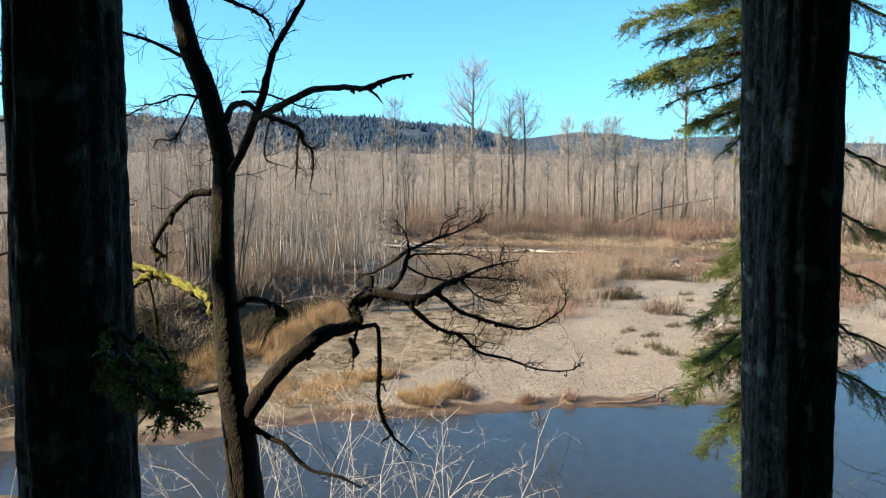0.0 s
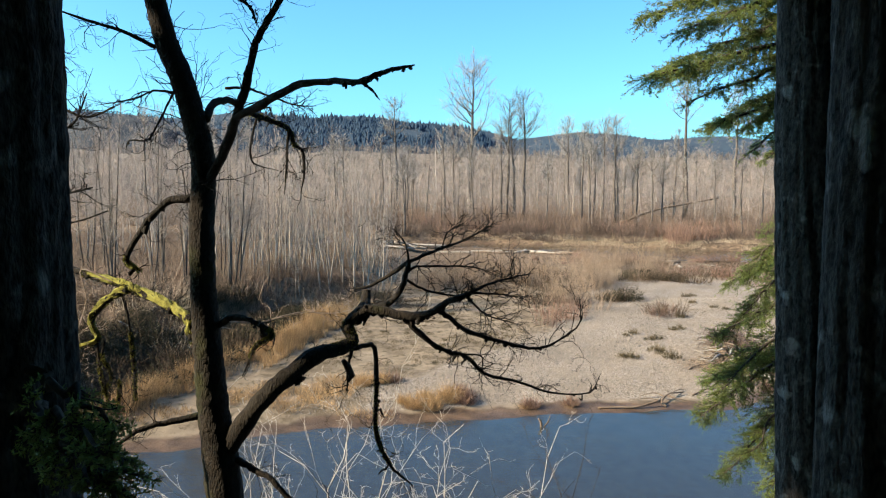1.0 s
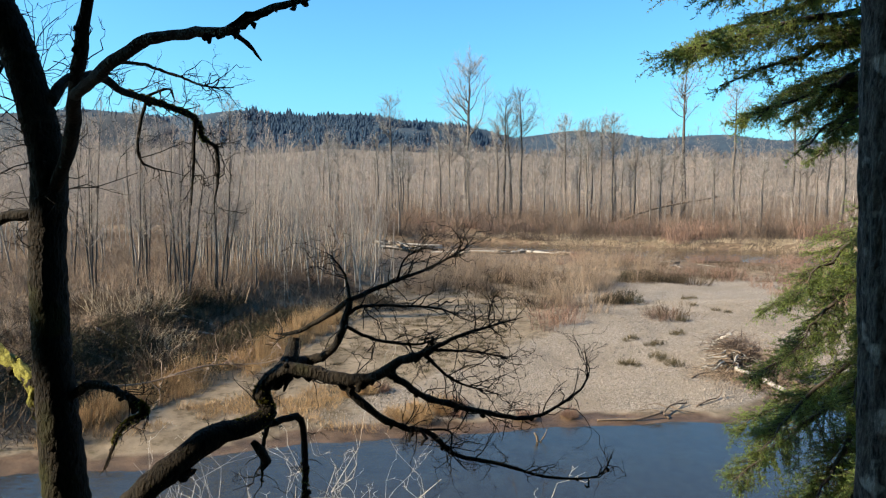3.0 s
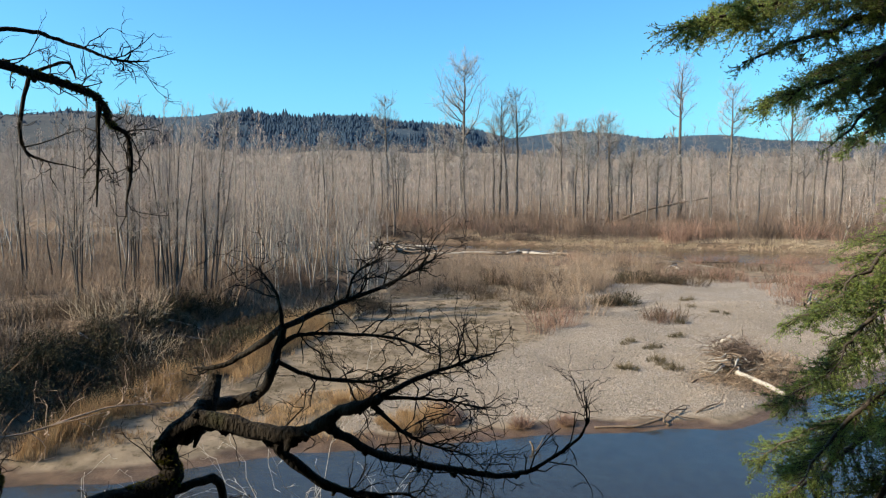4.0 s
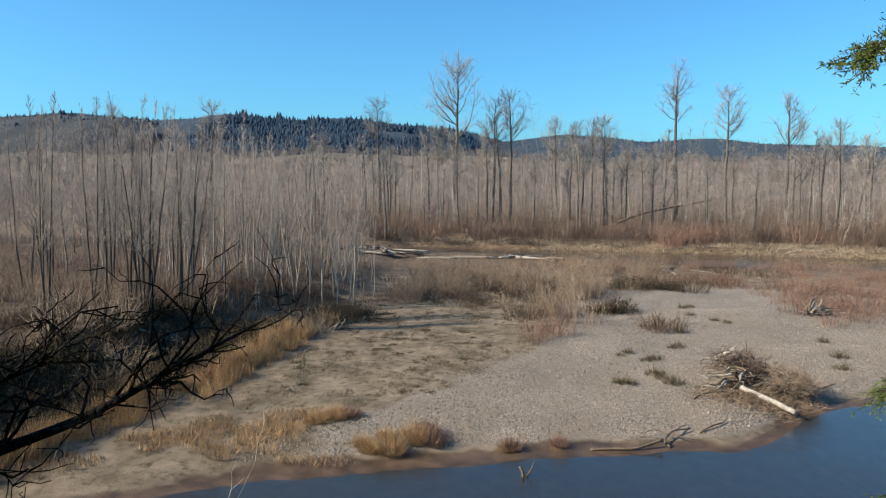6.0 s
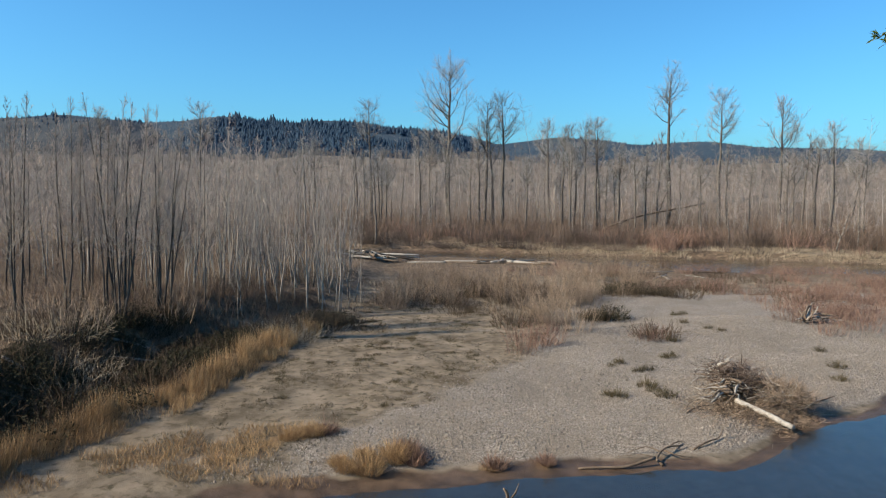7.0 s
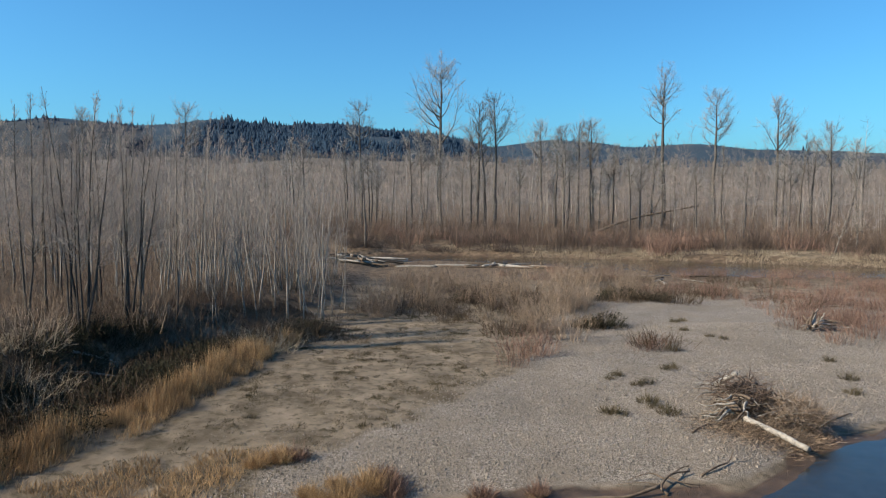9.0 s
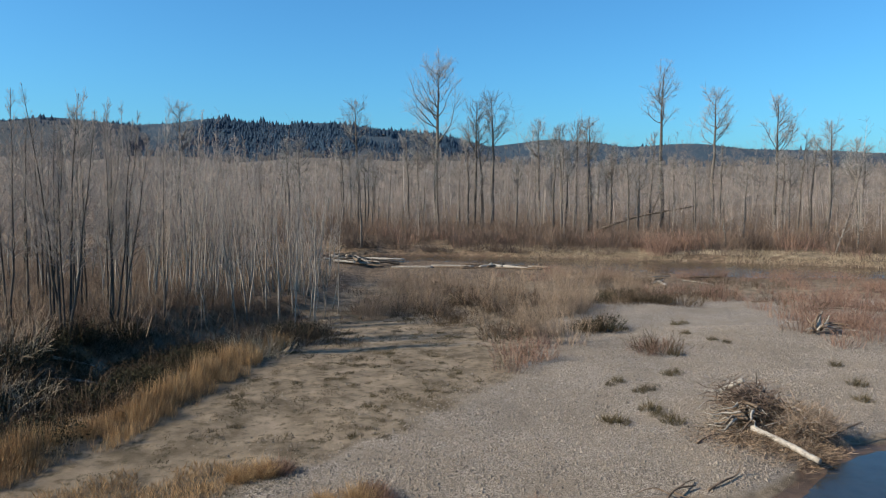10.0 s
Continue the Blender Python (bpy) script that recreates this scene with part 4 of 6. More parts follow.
        blades(s, q, q + unit(rng.normal(0, 1, (n, 3)) + [0, 0, 0.3]) * rng.uniform(0.05, 0.15, (n, 1)), 0.022)
        spikes(s, q[::6] * [0.5, 0.5, 0.1], q[::6] + [0, 0, 0.15], 0.008)
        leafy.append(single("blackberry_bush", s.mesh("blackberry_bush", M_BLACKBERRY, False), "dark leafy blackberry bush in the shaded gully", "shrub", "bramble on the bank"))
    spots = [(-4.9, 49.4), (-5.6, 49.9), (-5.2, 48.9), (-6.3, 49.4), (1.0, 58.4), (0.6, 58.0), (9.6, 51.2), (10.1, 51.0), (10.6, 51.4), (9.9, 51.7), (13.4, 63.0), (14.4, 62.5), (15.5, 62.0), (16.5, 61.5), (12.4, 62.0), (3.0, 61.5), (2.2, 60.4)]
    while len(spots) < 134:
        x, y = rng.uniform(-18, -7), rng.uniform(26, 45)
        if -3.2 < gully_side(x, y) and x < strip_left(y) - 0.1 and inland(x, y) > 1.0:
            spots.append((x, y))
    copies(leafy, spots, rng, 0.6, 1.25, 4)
    bank = [single("bank_shrub", shrub_mesh(rng, 1.5, 1.9, 50, M_BRUSH, 0.7, 0.012, 4), "brown leafless shrub under the trees", "shrub", "undergrowth") for _ in range(3)]
    spots = []
    while len(spots) < 200:
        x, y = rng.uniform(-34, -3), rng.uniform(30, 80)
        if gully_side(x, y) < -2.5 and x < -4 - 0.16 * (y - 50) * (y > 50) and inland(x, y) > 2 and abs(x) < 0.7 * y:
            spots.append((x, y))
    copies(bank, spots, rng, 0.5, 1.2, 3)
    far = [single("far_shrub", shrub_mesh(rng, 2.0, 2.8, 40, M_RED_BRUSH if i == 0 else M_FAR_BRUSH, 0.8, 0.022, 5), "leafless shrub along the far bank", "shrub", "far bank brush") for i in range(4)]
    spots = []
    while len(spots) < 230:
        x = rng.uniform(-30, 85)
        y = np.interp(x, FAR_X, FAR_Y) + 1.6 + 16 * rng.uniform(0, 1) ** 1.6
        spots.append((x, y))
    copies(far, spots, rng, 0.55, 1.35, 2)
    low_far = [single("far_shrub", shrub_mesh(rng, 1.1, 2.4, 44, M_FAR_BRUSH, 1.1, 0.024, 5), "low dark leafless shrub at the far water's edge", "shrub", "far bank brush") for _ in range(3)]
    edge_x = np.concatenate([rng.uniform(-12, 20, 34), rng.uniform(20, 70, 14)])
    copies(low_far, [(x, float(np.interp(x, FAR_X, FAR_Y)) + rng.uniform(-0.2, 1.8)) for x in edge_x], rng, 0.5, 1.0, 2)
    red_far = [single("far_shrub", shrub_mesh(rng, 2.2, 2.6, 46, M_RED_BRUSH, 0.8, 0.022, 5), "red-brown leafless shrub along the far bank", "shrub", "far bank brush") for _ in range(2)]
    copies(red_far, [(30 + rng.normal(0, 1.6), 105.5 + rng.normal(0, 1.2)) for _ in range(9)], rng, 0.8, 1.3, 2)


def build_grass():
    rng = np.random.default_rng(66)
    s = Shape()
    n = 150000
    x, y = rng.uniform(-13, -5, n), rng.uniform(24.5, 47, n)
    keep = strip_inside(x, y) & (rng.uniform(0, 1, n) < 0.9 * smooth(0.25, 0.6, fractal(x * 1.3, y * 1.3, 71)) + 0.25 - 0.55 * smooth(0.4, 1.6, x - strip_left(y)))
    x, y = x[keep], y[keep]
    b = np.stack([x, y, ground_z(x, y) - 0.02], 1)
    d = unit(np.concatenate([rng.normal(0, 0.22, (len(x), 2)) + [0.12, -0.05], np.ones((len(x), 1))], 1))
    blades(s, b, b + d * (rng.uniform(0.25, 0.95, len(x)) * (0.30 + 1.3 * fractal(x * 0.9, y * 0.9, 73)) * (1.15 - 0.5 * smooth(0.3, 1.8, x - strip_left(y))))[:, None], 0.0058)
    n = 26000
    x, y = rng.uniform(-12, 2, n), rng.uniform(23.5, 31, n)
    dd = inland(x, y)
    keep = (dd > 0.5) & (fractal(x * 0.5, y * 0.5, 81) > 0.50) & (x < -1.5 - 0.3 * (y - 26))
    x, y = x[keep], y[keep]
    b = np.stack([x, y, ground_z(x, y) - 0.02], 1)
    d = unit(np.concatenate([rng.normal(0, 0.5, (len(x), 2)), np.ones((len(x), 1))], 1))
    blades(s, b, b + d * rng.uniform(0.12, 0.42, (len(x), 1)), 0.007)
    tagged(new("dry_grass", s.mesh("dry_grass", M_GRASS, False)), "golden dry grass along the gully and the near flat", "grass", kind="stuff")
    s = Shape()
    n = 44000
    x = rng.uniform(-13, 90, n)
    y = np.interp(x, FAR_X, FAR_Y) + rng.uniform(-1.5, 3.4, n)
    keep = (0.5 * fractal(x * 0.25, y * 0.5, 91) + 0.5 * fractal(x * 0.11, y * 0.2, 93) > 0.62 - 0.2 * smooth(6, 24, x))
    x, y = x[keep], y[keep]
    b = np.stack([x, y, ground_z(x, y) - 0.02], 1)
    d = unit(np.concatenate([rng.normal(0, 0.4, (len(x), 2)), np.ones((len(x), 1))], 1))
    blades(s, b, b + d * rng.uniform(0.12, 0.50, (len(x), 1)), 0.012)
    tagged(new("bank_grass", s.mesh("bank_grass", M_PALE_GRASS, False)), "pale dry grass along the far bank", "grass", kind="stuff")
    gold = [single("grass_tuft", tuft_mesh(rng, 0.90, 0.42, 900, M_GRASS, 0.0052, 0.62), "clump of golden dry grass on the gravel", "grass tuft", "golden grass clumps") for _ in range(2)]
    copies(gold, [(-0.9, 28.3), (-1.6, 27.9), (-0.3, 28.8), (-1.2, 28.7), (-1.0, 27.9), (-1.9, 28.2), (-0.2, 28.5), (-3.0, 30.2), (-3.6, 29.9)], rng, 0.5, 0.95, 4)
    thin = [single("grass_tuft", tuft_mesh(rng, 0.55, 0.55, 420, M_GRASS, 0.0055, 0.8), "thin tuft of golden dry grass on the sand", "grass tuft", "golden grass clumps") for _ in range(3)]
    copies(thin, [(-4.2, 29.4), (-4.9, 29.2), (-5.6, 28.9), (-3.9, 29.9), (-6.3, 28.4), (-7.0, 28.1), (-4.5, 28.6), (-5.2, 28.0), (-6.1, 27.5), (-7.6, 27.2), (-2.3, 27.6), (-2.6, 28.1), (2.4, 28.4), (4.0, 28.7)], rng, 0.30, 0.65, 5)
    rust = [single("dock_clump", tuft_mesh(rng, 0.75, 0.32, 500, M_RED_BRUSH, 0.008, 0.6), "rust-brown dead weed clump beside the golden grass", "weed clump", "golden grass clumps") for _ in range(2)]
    copies(rust, [(0.15, 28.9), (0.3, 28.5), (-0.05, 29.1), (-2.6, 30.4), (2.6, 28.5), (4.1, 28.8)], rng, 0.6, 1.1, 2)
    dull = [single("low_tuft", tuft_mesh(rng, 0.52, 0.30, 150, M_GREY_TUFT, 0.009, 0.5), "small dull grey-green tuft of weeds on the gravel", "weed tuft", "weed tufts") for _ in range(3)]
    spots = [(7.2, 35.0), (7.5, 34.8), (8.2, 39.4), (8.6, 39.9), (9.5, 38.8), (9.1, 38.4), (10.9, 41.1), (11.3, 41.4), (15.2, 48.2), (15.7, 47.5), (18.2, 40.2), (17.2, 38.0), (19.0, 43.5), (9.3, 34.9), (9.0, 35.6), (14.4, 49.8),
             (15.3, 53.0), (14.7, 52.6), (12.4, 45.2), (8.9, 36.2)]
    while len(spots) < 330:
        y = rng.uniform(30, 56)
        x = rng.uniform(-6, 7)
        e = np.interp(y, [26, 29, 34, 41, 50, 60], [-5, -3.2, 0.3, 4.2, 7.3, 8.6])
        if not strip_inside(x, y) and x < e + 0.5 and gully_side(x, y) > 2.2 and fractal(x * 0.6, y * 0.35, 95) > 0.54:
            spots.append((x, y))
    copies(dull, spots[:20], rng, 0.75, 1.25, 2)
    more = [single("low_tuft", tuft_mesh(rng, 0.24, 0.26, 300, M_GREY_TUFT, 0.010, 1.1), "small dull tuft of weeds on the sandy flat", "weed tuft", "weed tufts") for _ in range(3)]
    copies(more, spots[20:], rng, 0.35, 1.15, 2)
    s = Shape()
    n = 110000
    x, y = rng.uniform(-8, 12, n), rng.uniform(27, 62, n)
    e = np.interp(y, [26, 29, 34, 41, 50, 60], [-5, -3.2, 0.3, 4.2, 7.3, 8.6])
    keep = (x < e + 0.6) & (gully_side(x, y) > 1.6) & (fractal(x * 1.6, y * 1.0, 121) > 0.60) & (inland(x, y) > 0.8)
    x, y = x[keep], y[keep]
    b = np.stack([x, y, ground_z(x, y) - 0.01], 1)
    d = unit(np.concatenate([rng.normal(0, 0.8, (len(x), 2)), np.ones((len(x), 1))], 1))
    blades(s, b, b + d * rng.uniform(0.03, 0.11, (len(x), 1)), 0.010)
    tagged(new("sparse_weeds", s.mesh("sparse_weeds", M_GREY_TUFT, False)), "sparse dull weeds over the sandy flat", "weeds", kind="stuff")


build_brush()
build_grass()


# ---------------------------------------------------------------- stones and driftwood
def build_stones():
    rng = np.random.default_rng(77)
    n = 150000
    y = 26 + 26 * rng.uniform(0, 1, n) ** 1.6
    x = rng.uniform(-6, 24, n)
    e = np.interp(y, [24, 26, 29, 34, 41, 50, 60], [-7, -5, -3.2, 0.3, 4.2, 7.3, 8.6])
    keep = (inland(x, y) > 0.9 + 0.5 * rng.normal(0, 1, n)) & (inland(x, y) > 1.3) & ((x > e + rng.normal(0, 0.8, n)) | (rng.uniform(0, 1, n) < 0.05))
    x, y = x[keep], y[keep]
    n = len(x)
    size = np.minimum(rng.lognormal(math.log(0.024), 0.45, n), 0.08)
    z = ground_z(x, y) + size * 0.15
    k = np.array([[1, 0, 0], [0, 1, 0], [-1, 0, 0], [0, -1, 0], [0, 0, 0.75]], float)
    k[:4, 2] = -0.3
    a = rng.uniform(0, 6.28, n)
    jit = rng.uniform(0.65, 1.3, (n, 5, 1))
    v = k[None] * jit * size[:, None, None]
    c, s_ = np.cos(a)[:, None], np.sin(a)[:, None]
    v = np.stack([v[..., 0] * c - v[..., 1] * s_ * 0.75, v[..., 0] * s_ + v[..., 1] * c * 0.75, v[..., 2]], -1) + np.stack([x, y, z], 1)[:, None]
    f = np.array([[0, 1, 4], [1, 2, 4], [2, 3, 4], [3, 0, 4]])
    sh = Shape()
    sh.add(v, (np.arange(n)[:, None, None] * 5 + f[None]).reshape(-1, 3))
    tagged(new("river_stones", sh.mesh("river_stones", M_STONE, False)), "grey rounded river stones strewn over the bar", "gravel", kind="stuff")


def stick_mesh(pts, r0, r1, mat, k=7, lump=0.12, seed=1):
    s = Shape()
    q = spline(pts, 5)
    tube(s, q, np.linspace(r0, r1, len(q)), k, lump, seed)
    return s.mesh("stick", mat)


def driftwood(name, label, pts, r0, r1, mat, seed, group="driftwood", side=()):
    """A stranded log or branch that lies on the ground, with broken side branches."""
    p = np.asarray(pts, float)
    base = p[0].copy()
    me = stick_mesh(p - base, r0, r1, mat, 8, 0.12, seed)
    me.name = "log"
    root = empty(name, base, label=label, category="driftwood", group=group)
    part("log", me, root)
    for i, (q, a) in enumerate(side):
        part("branch", stick_mesh(np.asarray(q, float) - base, a * 0.8, a * 0.25, M_DRIFT_DARK, 6, 0.2, seed + i + 1), root)
    return root


def on_ground(x, y, lift=0.0):
    return (x, y, float(ground_z(x, y)) + lift)


def build_drift_pile():
    rng = np.random.default_rng(88)
    # the bleached log that runs down to the water
    driftwood("driftwood_log", "long bleached driftwood log sloping from the root pile to the water",
              [(11.50, 33.9, 0.60), (11.62, 33.6, 0.56), (11.80, 33.2, 0.53), (12.15, 32.4, 0.46), (12.30, 32.05, 0.40), (12.5, 31.6, 0.34)], 0.11, 0.085, M_DRIFT, 3, "root pile",
              side=[(((11.45, 34.0, 0.76), (11.2, 33.8, 0.62), (11.0, 33.6, 0.48)), 0.06), (((11.42, 34.1, 0.80), (11.1, 34.6, 0.95), (10.8, 34.8, 0.95)), 0.08), (((11.42, 34.1, 0.80), (11.0, 34.3, 0.75), (10.6, 34.5, 0.62)), 0.07),
                    (((11.42, 34.1, 0.80), (11.3, 34.7, 1.0), (11.2, 35.1, 1.15)), 0.08), (((11.42, 34.1, 0.80), (11.0, 34.4, 0.9), (10.5, 34.9, 0.8)), 0.06)])
    # the tangle of roots and brush
    s = Shape()
    n = 1500
    c = np.array([11.95, 35.5, 0.95])
    p0 = c + rng.normal(0, 1, (n, 3)) * [0.45, 0.42, 0.32]
    p1 = p0 + unit(rng.normal(0, 1, (n, 3)) * [1, 1, 0.6]) * rng.uniform(0.25, 0.9, (n, 1))
    spikes(s, p0, p1, rng.uniform(0.008, 0.022, n))
    root = empty("root_pile", (0, 0, 0), label="dark tangled pile of roots and brush stranded on the bar", category="driftwood", group="root pile")
    part("tangle", s.mesh("tangle", M_FAR_BRUSH, False), root)
    s = Shape()
    n = 2000
    c = np.array([13.1, 34.4, 0.72])
    lumps = np.array([(-0.5, 0.7, 0.1), (0.1, 0.2, 0.2), (0.45, -0.55, -0.1), (0.9, -0.35, -0.15), (0.75, 0.35, -0.05), (-0.25, -0.5, -0.15)])
    p0 = c + lumps[rng.integers(0, 6, n)] + rng.normal(0, 1, (n, 3)) * [0.20, 0.18, 0.15]
    p1 = p0 + unit(rng.normal(0, 1, (n, 3)) * [1, 1, 0.7] + [0.1, -0.2, 0.3]) * rng.uniform(0.2, 0.8, (n, 1))
    spikes(s, p0, p1, rng.uniform(0.006, 0.013, n))
    part("brush", s.mesh("brush", M_BRUSH, False), root, "brown tangle of dead brush")
    s = Shape()
    n = 120
    p0 = np.where(rng.uniform(0, 1, (n, 1)) < 0.5, [[13.2, 34.3, 0.75]], [[11.7, 35.2, 0.85]]) + rng.normal(0, 1, (n, 3)) * [0.55, 0.5, 0.22]
    spikes(s, p0, p0 + unit(rng.normal(0, 1, (n, 3)) * [1, 1, 0.5] + [-0.3, -0.2, 0.15]) * rng.uniform(0.3, 0.9, (n, 1)), rng.uniform(0.008, 0.02, n))
    part("twig_spray", s.mesh("twig_spray", M_DRIFT), root, "pale bleached twigs")["kind"] = "stuff"
    s = Shape()
    n = 450
    p0 = np.array([11.6, 33.2, 0.3]) + rng.normal(0, 1, (n, 3)) * [0.9, 0.7, 0.10]
    p0[:, 2] = ground_z(p0[:, 0], p0[:, 1]) + rng.uniform(0, 0.22, n)
    spikes(s, p0, p0 + unit(rng.normal(0, 1, (n, 3)) * [1, 1, 0.3]) * rng.uniform(0.15, 0.6, (n, 1)), rng.uniform(0.005, 0.012, n))
    part("litter", s.mesh("litter", M_DARK_BRUSH, False), root, "flattened brown brush and litter")["kind"] = "stuff"
    for i in range(40):
        a = rng.normal(3.3, 0.9) if i % 2 else rng.uniform(0, 6.28)
        x, y = 11.8 + rng.normal(0, 0.3), 35.2 + rng.normal(0, 0.35)
        ln = rng.uniform(0.35, 1.25)
        z = float(ground_z(x, y)) + rng.uniform(0.2, 0.75)
        bend = rng.normal(0, 0.35)
        pts = [(x, y, z), (x + math.cos(a) * ln * 0.5, y + math.sin(a) * ln * 0.5, z + rng.uniform(-0.15, 0.2)), (x + math.cos(a + bend) * ln, y + math.sin(a + bend) * ln, max(float(ground_z(x, y)) + 0.03, z + rng.uniform(-0.55, 0.25)))]
        part("stick", stick_mesh(pts, rng.uniform(0.015, 0.045), 0.006, M_DRIFT if rng.uniform() < 0.5 else M_DRIFT_DARK, 6, 0.15, i), root, "weathered broken stick")
    part("stick", stick_mesh([(11.3, 36.2, 1.15), (11.75, 36.0, 1.5), (11.95, 35.9, 1.62)][::-1], 0.09, 0.11, M_DRIFT, 7, 0.1, 91), root, "short bleached stump")
    # gnarled pale roots that fan out of the stump end
    for i in range(26):
        a = rng.uniform(2.1, 4.6)
        x, y, z = 11.45 + rng.normal(0, 0.18), 34.35 + rng.normal(0, 0.25), 0.85 + rng.normal(0, 0.14)
        ln = rng.uniform(0.4, 1.25)
        q = [np.array((x, y, z))]
        for k in range(4):
            a += rng.normal(0, 0.35)
            q.append(q[-1] + np.array((math.cos(a), math.sin(a), rng.normal(-0.18, 0.3))) * ln / 4)
            q[-1][2] = max(q[-1][2], float(ground_z(q[-1][0], q[-1][1])) + 0.03)
        part("root", stick_mesh(q, rng.uniform(0.025, 0.055), 0.010, M_DRIFT if i % 2 else M_DRIFT_DARK, 7, 0.22, 700 + i), root, "gnarled weathered root")
    # dry grass flattened round the pile
    s = Shape()
    n = 9000
    p0 = np.array([12.0, 33.3, 0.0]) + rng.normal(0, 1, (n, 3)) * [1.05, 0.75, 0.0]
    p0 = p0[inland(p0[:, 0], p0[:, 1]) > 0.3]
    n = len(p0)
    p0[:, 2] = ground_z(p0[:, 0], p0[:, 1])
    blades(s, p0, p0 + unit(rng.normal(0, 1, (n, 3)) * [1, 1, 0.3] + [0.3, -0.4, 0.45]) * rng.uniform(0.08, 0.36, (n, 1)), 0.007)
    part("dry_grass", s.mesh("dry_grass", M_BRUSH, False), root, "flattened tan dry grass")["kind"] = "stuff"
    # thin branches lying at the water's edge
    g = on_ground
    driftwood("stranded_branch", "long thin branch lying along the wet water's edge", [g(5.0, 28.5, 0.03), g(5.7, 28.55, 0.05), g(6.4, 28.6, 0.06), g(7.3, 28.9, 0.22)], 0.035, 0.05, M_DRIFT_DARK, 14)
    driftwood("stranded_branch", "forked brown branch lying at the wet water's edge", [g(7.5, 28.8, 0.04), g(7.4, 29.1, 0.12), g(7.8, 29.6, 0.2), g(8.4, 29.9, 0.1)], 0.04, 0.025, M_DRIFT_DARK, 19,
              side=[((g(7.6, 29.4, 0.17), g(7.2, 29.6, 0.2), g(6.6, 29.5, 0.05)), 0.035), ((g(7.7, 29.5, 0.18), g(8.0, 29.2, 0.18), g(8.5, 29.3, 0.05)), 0.035), ((g(7.4, 29.1, 0.12), g(7.0, 29.2, 0.15), g(6.3, 29.3, 0.03)), 0.03), ((g(7.9, 29.7, 0.18), g(8.3, 30.1, 0.12), g(8.6, 30.3, 0.03)), 0.03)])
    driftwood("stranded_branch", "thin dark branch lying on the gravel", [g(9.4, 32.8, 0.03), g(9.9, 33.3, 0.08), g(10.4, 33.7, 0.04)], 0.03, 0.015, M_DRIFT_DARK, 15)
    driftwood("stranded_branch", "thin bent branch beside the wet margin", [g(8.7, 29.8, 0.03), g(9.2, 30.1, 0.09), g(9.7, 30.5, 0.06), g(9.9, 30.7, 0.28)], 0.035, 0.015, M_DRIFT_DARK, 16)
    driftwood("stranded_branch", "dark branch poking from the root pile over the water", [(13.9, 33.6, 0.5), (14.5, 33.9, 0.62), (15.1, 34.2, 0.7)], 0.05, 0.02, M_DRIFT_DARK, 17)
    # a snag standing in the river
    driftwood("river_snag", "small forked snag standing out of the river", [(2.75, 26.4, -1.2), (2.8, 26.4, 0.0), (2.7, 26.4, 0.28)], 0.06, 0.03, M_DRIFT_DARK, 18,
              side=[(((2.8, 26.4, -0.1), (3.0, 26.4, 0.15), (3.1, 26.4, 0.42)), 0.04)])


def build_log_jams():
    rng = np.random.default_rng(99)
    i = 0
    for cx, cy, sx, sy, n, lmax, mat in ((3.6, 67.2, 1.7, 1.2, 26, 2.6, M_DRIFT), (-7.0, 86.5, 3.4, 2.0, 24, 5.0, M_DRIFT), (7.5, 86.5, 5.5, 2.4, 18, 5.0, M_DRIFT), (22.4, 50.9, 1.2, 1.0, 16, 1.8, M_DRIFT),
                                     (-6.9, 43.4, 0.9, 0.5, 4, 1.2, M_DRIFT), (17.5, 76, 6, 3, 10, 4.5, M_DRIFT), (26, 57, 4, 3, 8, 2.2, M_DRIFT), (-11.5, 36.5, 1.5, 3.0, 10, 2.0, M_DRIFT), (-13.0, 33.0, 1.6, 1.5, 8, 2.2, M_DRIFT)):
        for _ in range(n):
            i += 1
            x, y = cx + rng.normal(0, sx * 0.6), cy + rng.normal(0, sy * 0.6)
            b = rng.normal(0.1, 0.5) if rng.uniform() < 0.7 else rng.uniform(0, 3.1)
            ln = rng.uniform(0.35, 1.0) * lmax
            p = [np.array(on_ground(x + math.cos(b) * ln * t, y + math.sin(b) * ln * t, 0.06 + rng.uniform(0, 0.35) * (sx < 3) + rng.uniform(0, 0.6) * (cx < -6 and cy > 80))) for t in (-0.5, 0.0, 0.5)]
            p[1][2] = (p[0][2] + p[2][2]) / 2 + 0.03
            r = rng.uniform(0.03, 0.09) * (1.9 if cy > 80 else 1.5 if cy > 60 else 0.7)
            driftwood("driftwood_log", "bleached driftwood log stranded on the bar", p, r, r * 0.6, mat if rng.uniform() < 0.5 else M_DRIFT_DARK, i, "stranded logs")
    # an upturned stump with its roots in the air
    stump = empty("driftwood_stump", on_ground(21.4, 50.2), label="bleached upturned stump with gnarled roots on the bar", category="driftwood", group="stranded logs")
    for k in range(11):
        a, el, ln = rng.uniform(0, 6.28), rng.uniform(-0.1, 1.2), rng.uniform(0.6, 1.5)
        q = [np.array((rng.normal(0, 0.12), rng.normal(0, 0.12), 0.15))]
        for _ in range(4):
            a, el = a + rng.normal(0, 0.3), el + rng.normal(0, 0.25)
            q.append(q[-1] + np.array((math.cos(a) * math.cos(el), math.sin(a) * math.cos(el), math.sin(el))) * ln / 4)
            q[-1][2] = max(q[-1][2], 0.05)
        part("root", stick_mesh(q, rng.uniform(0.06, 0.12), 0.02, M_DRIFT if k % 3 == 0 else M_DRIFT_DARK, 7, 0.2, 820 + k), stump)
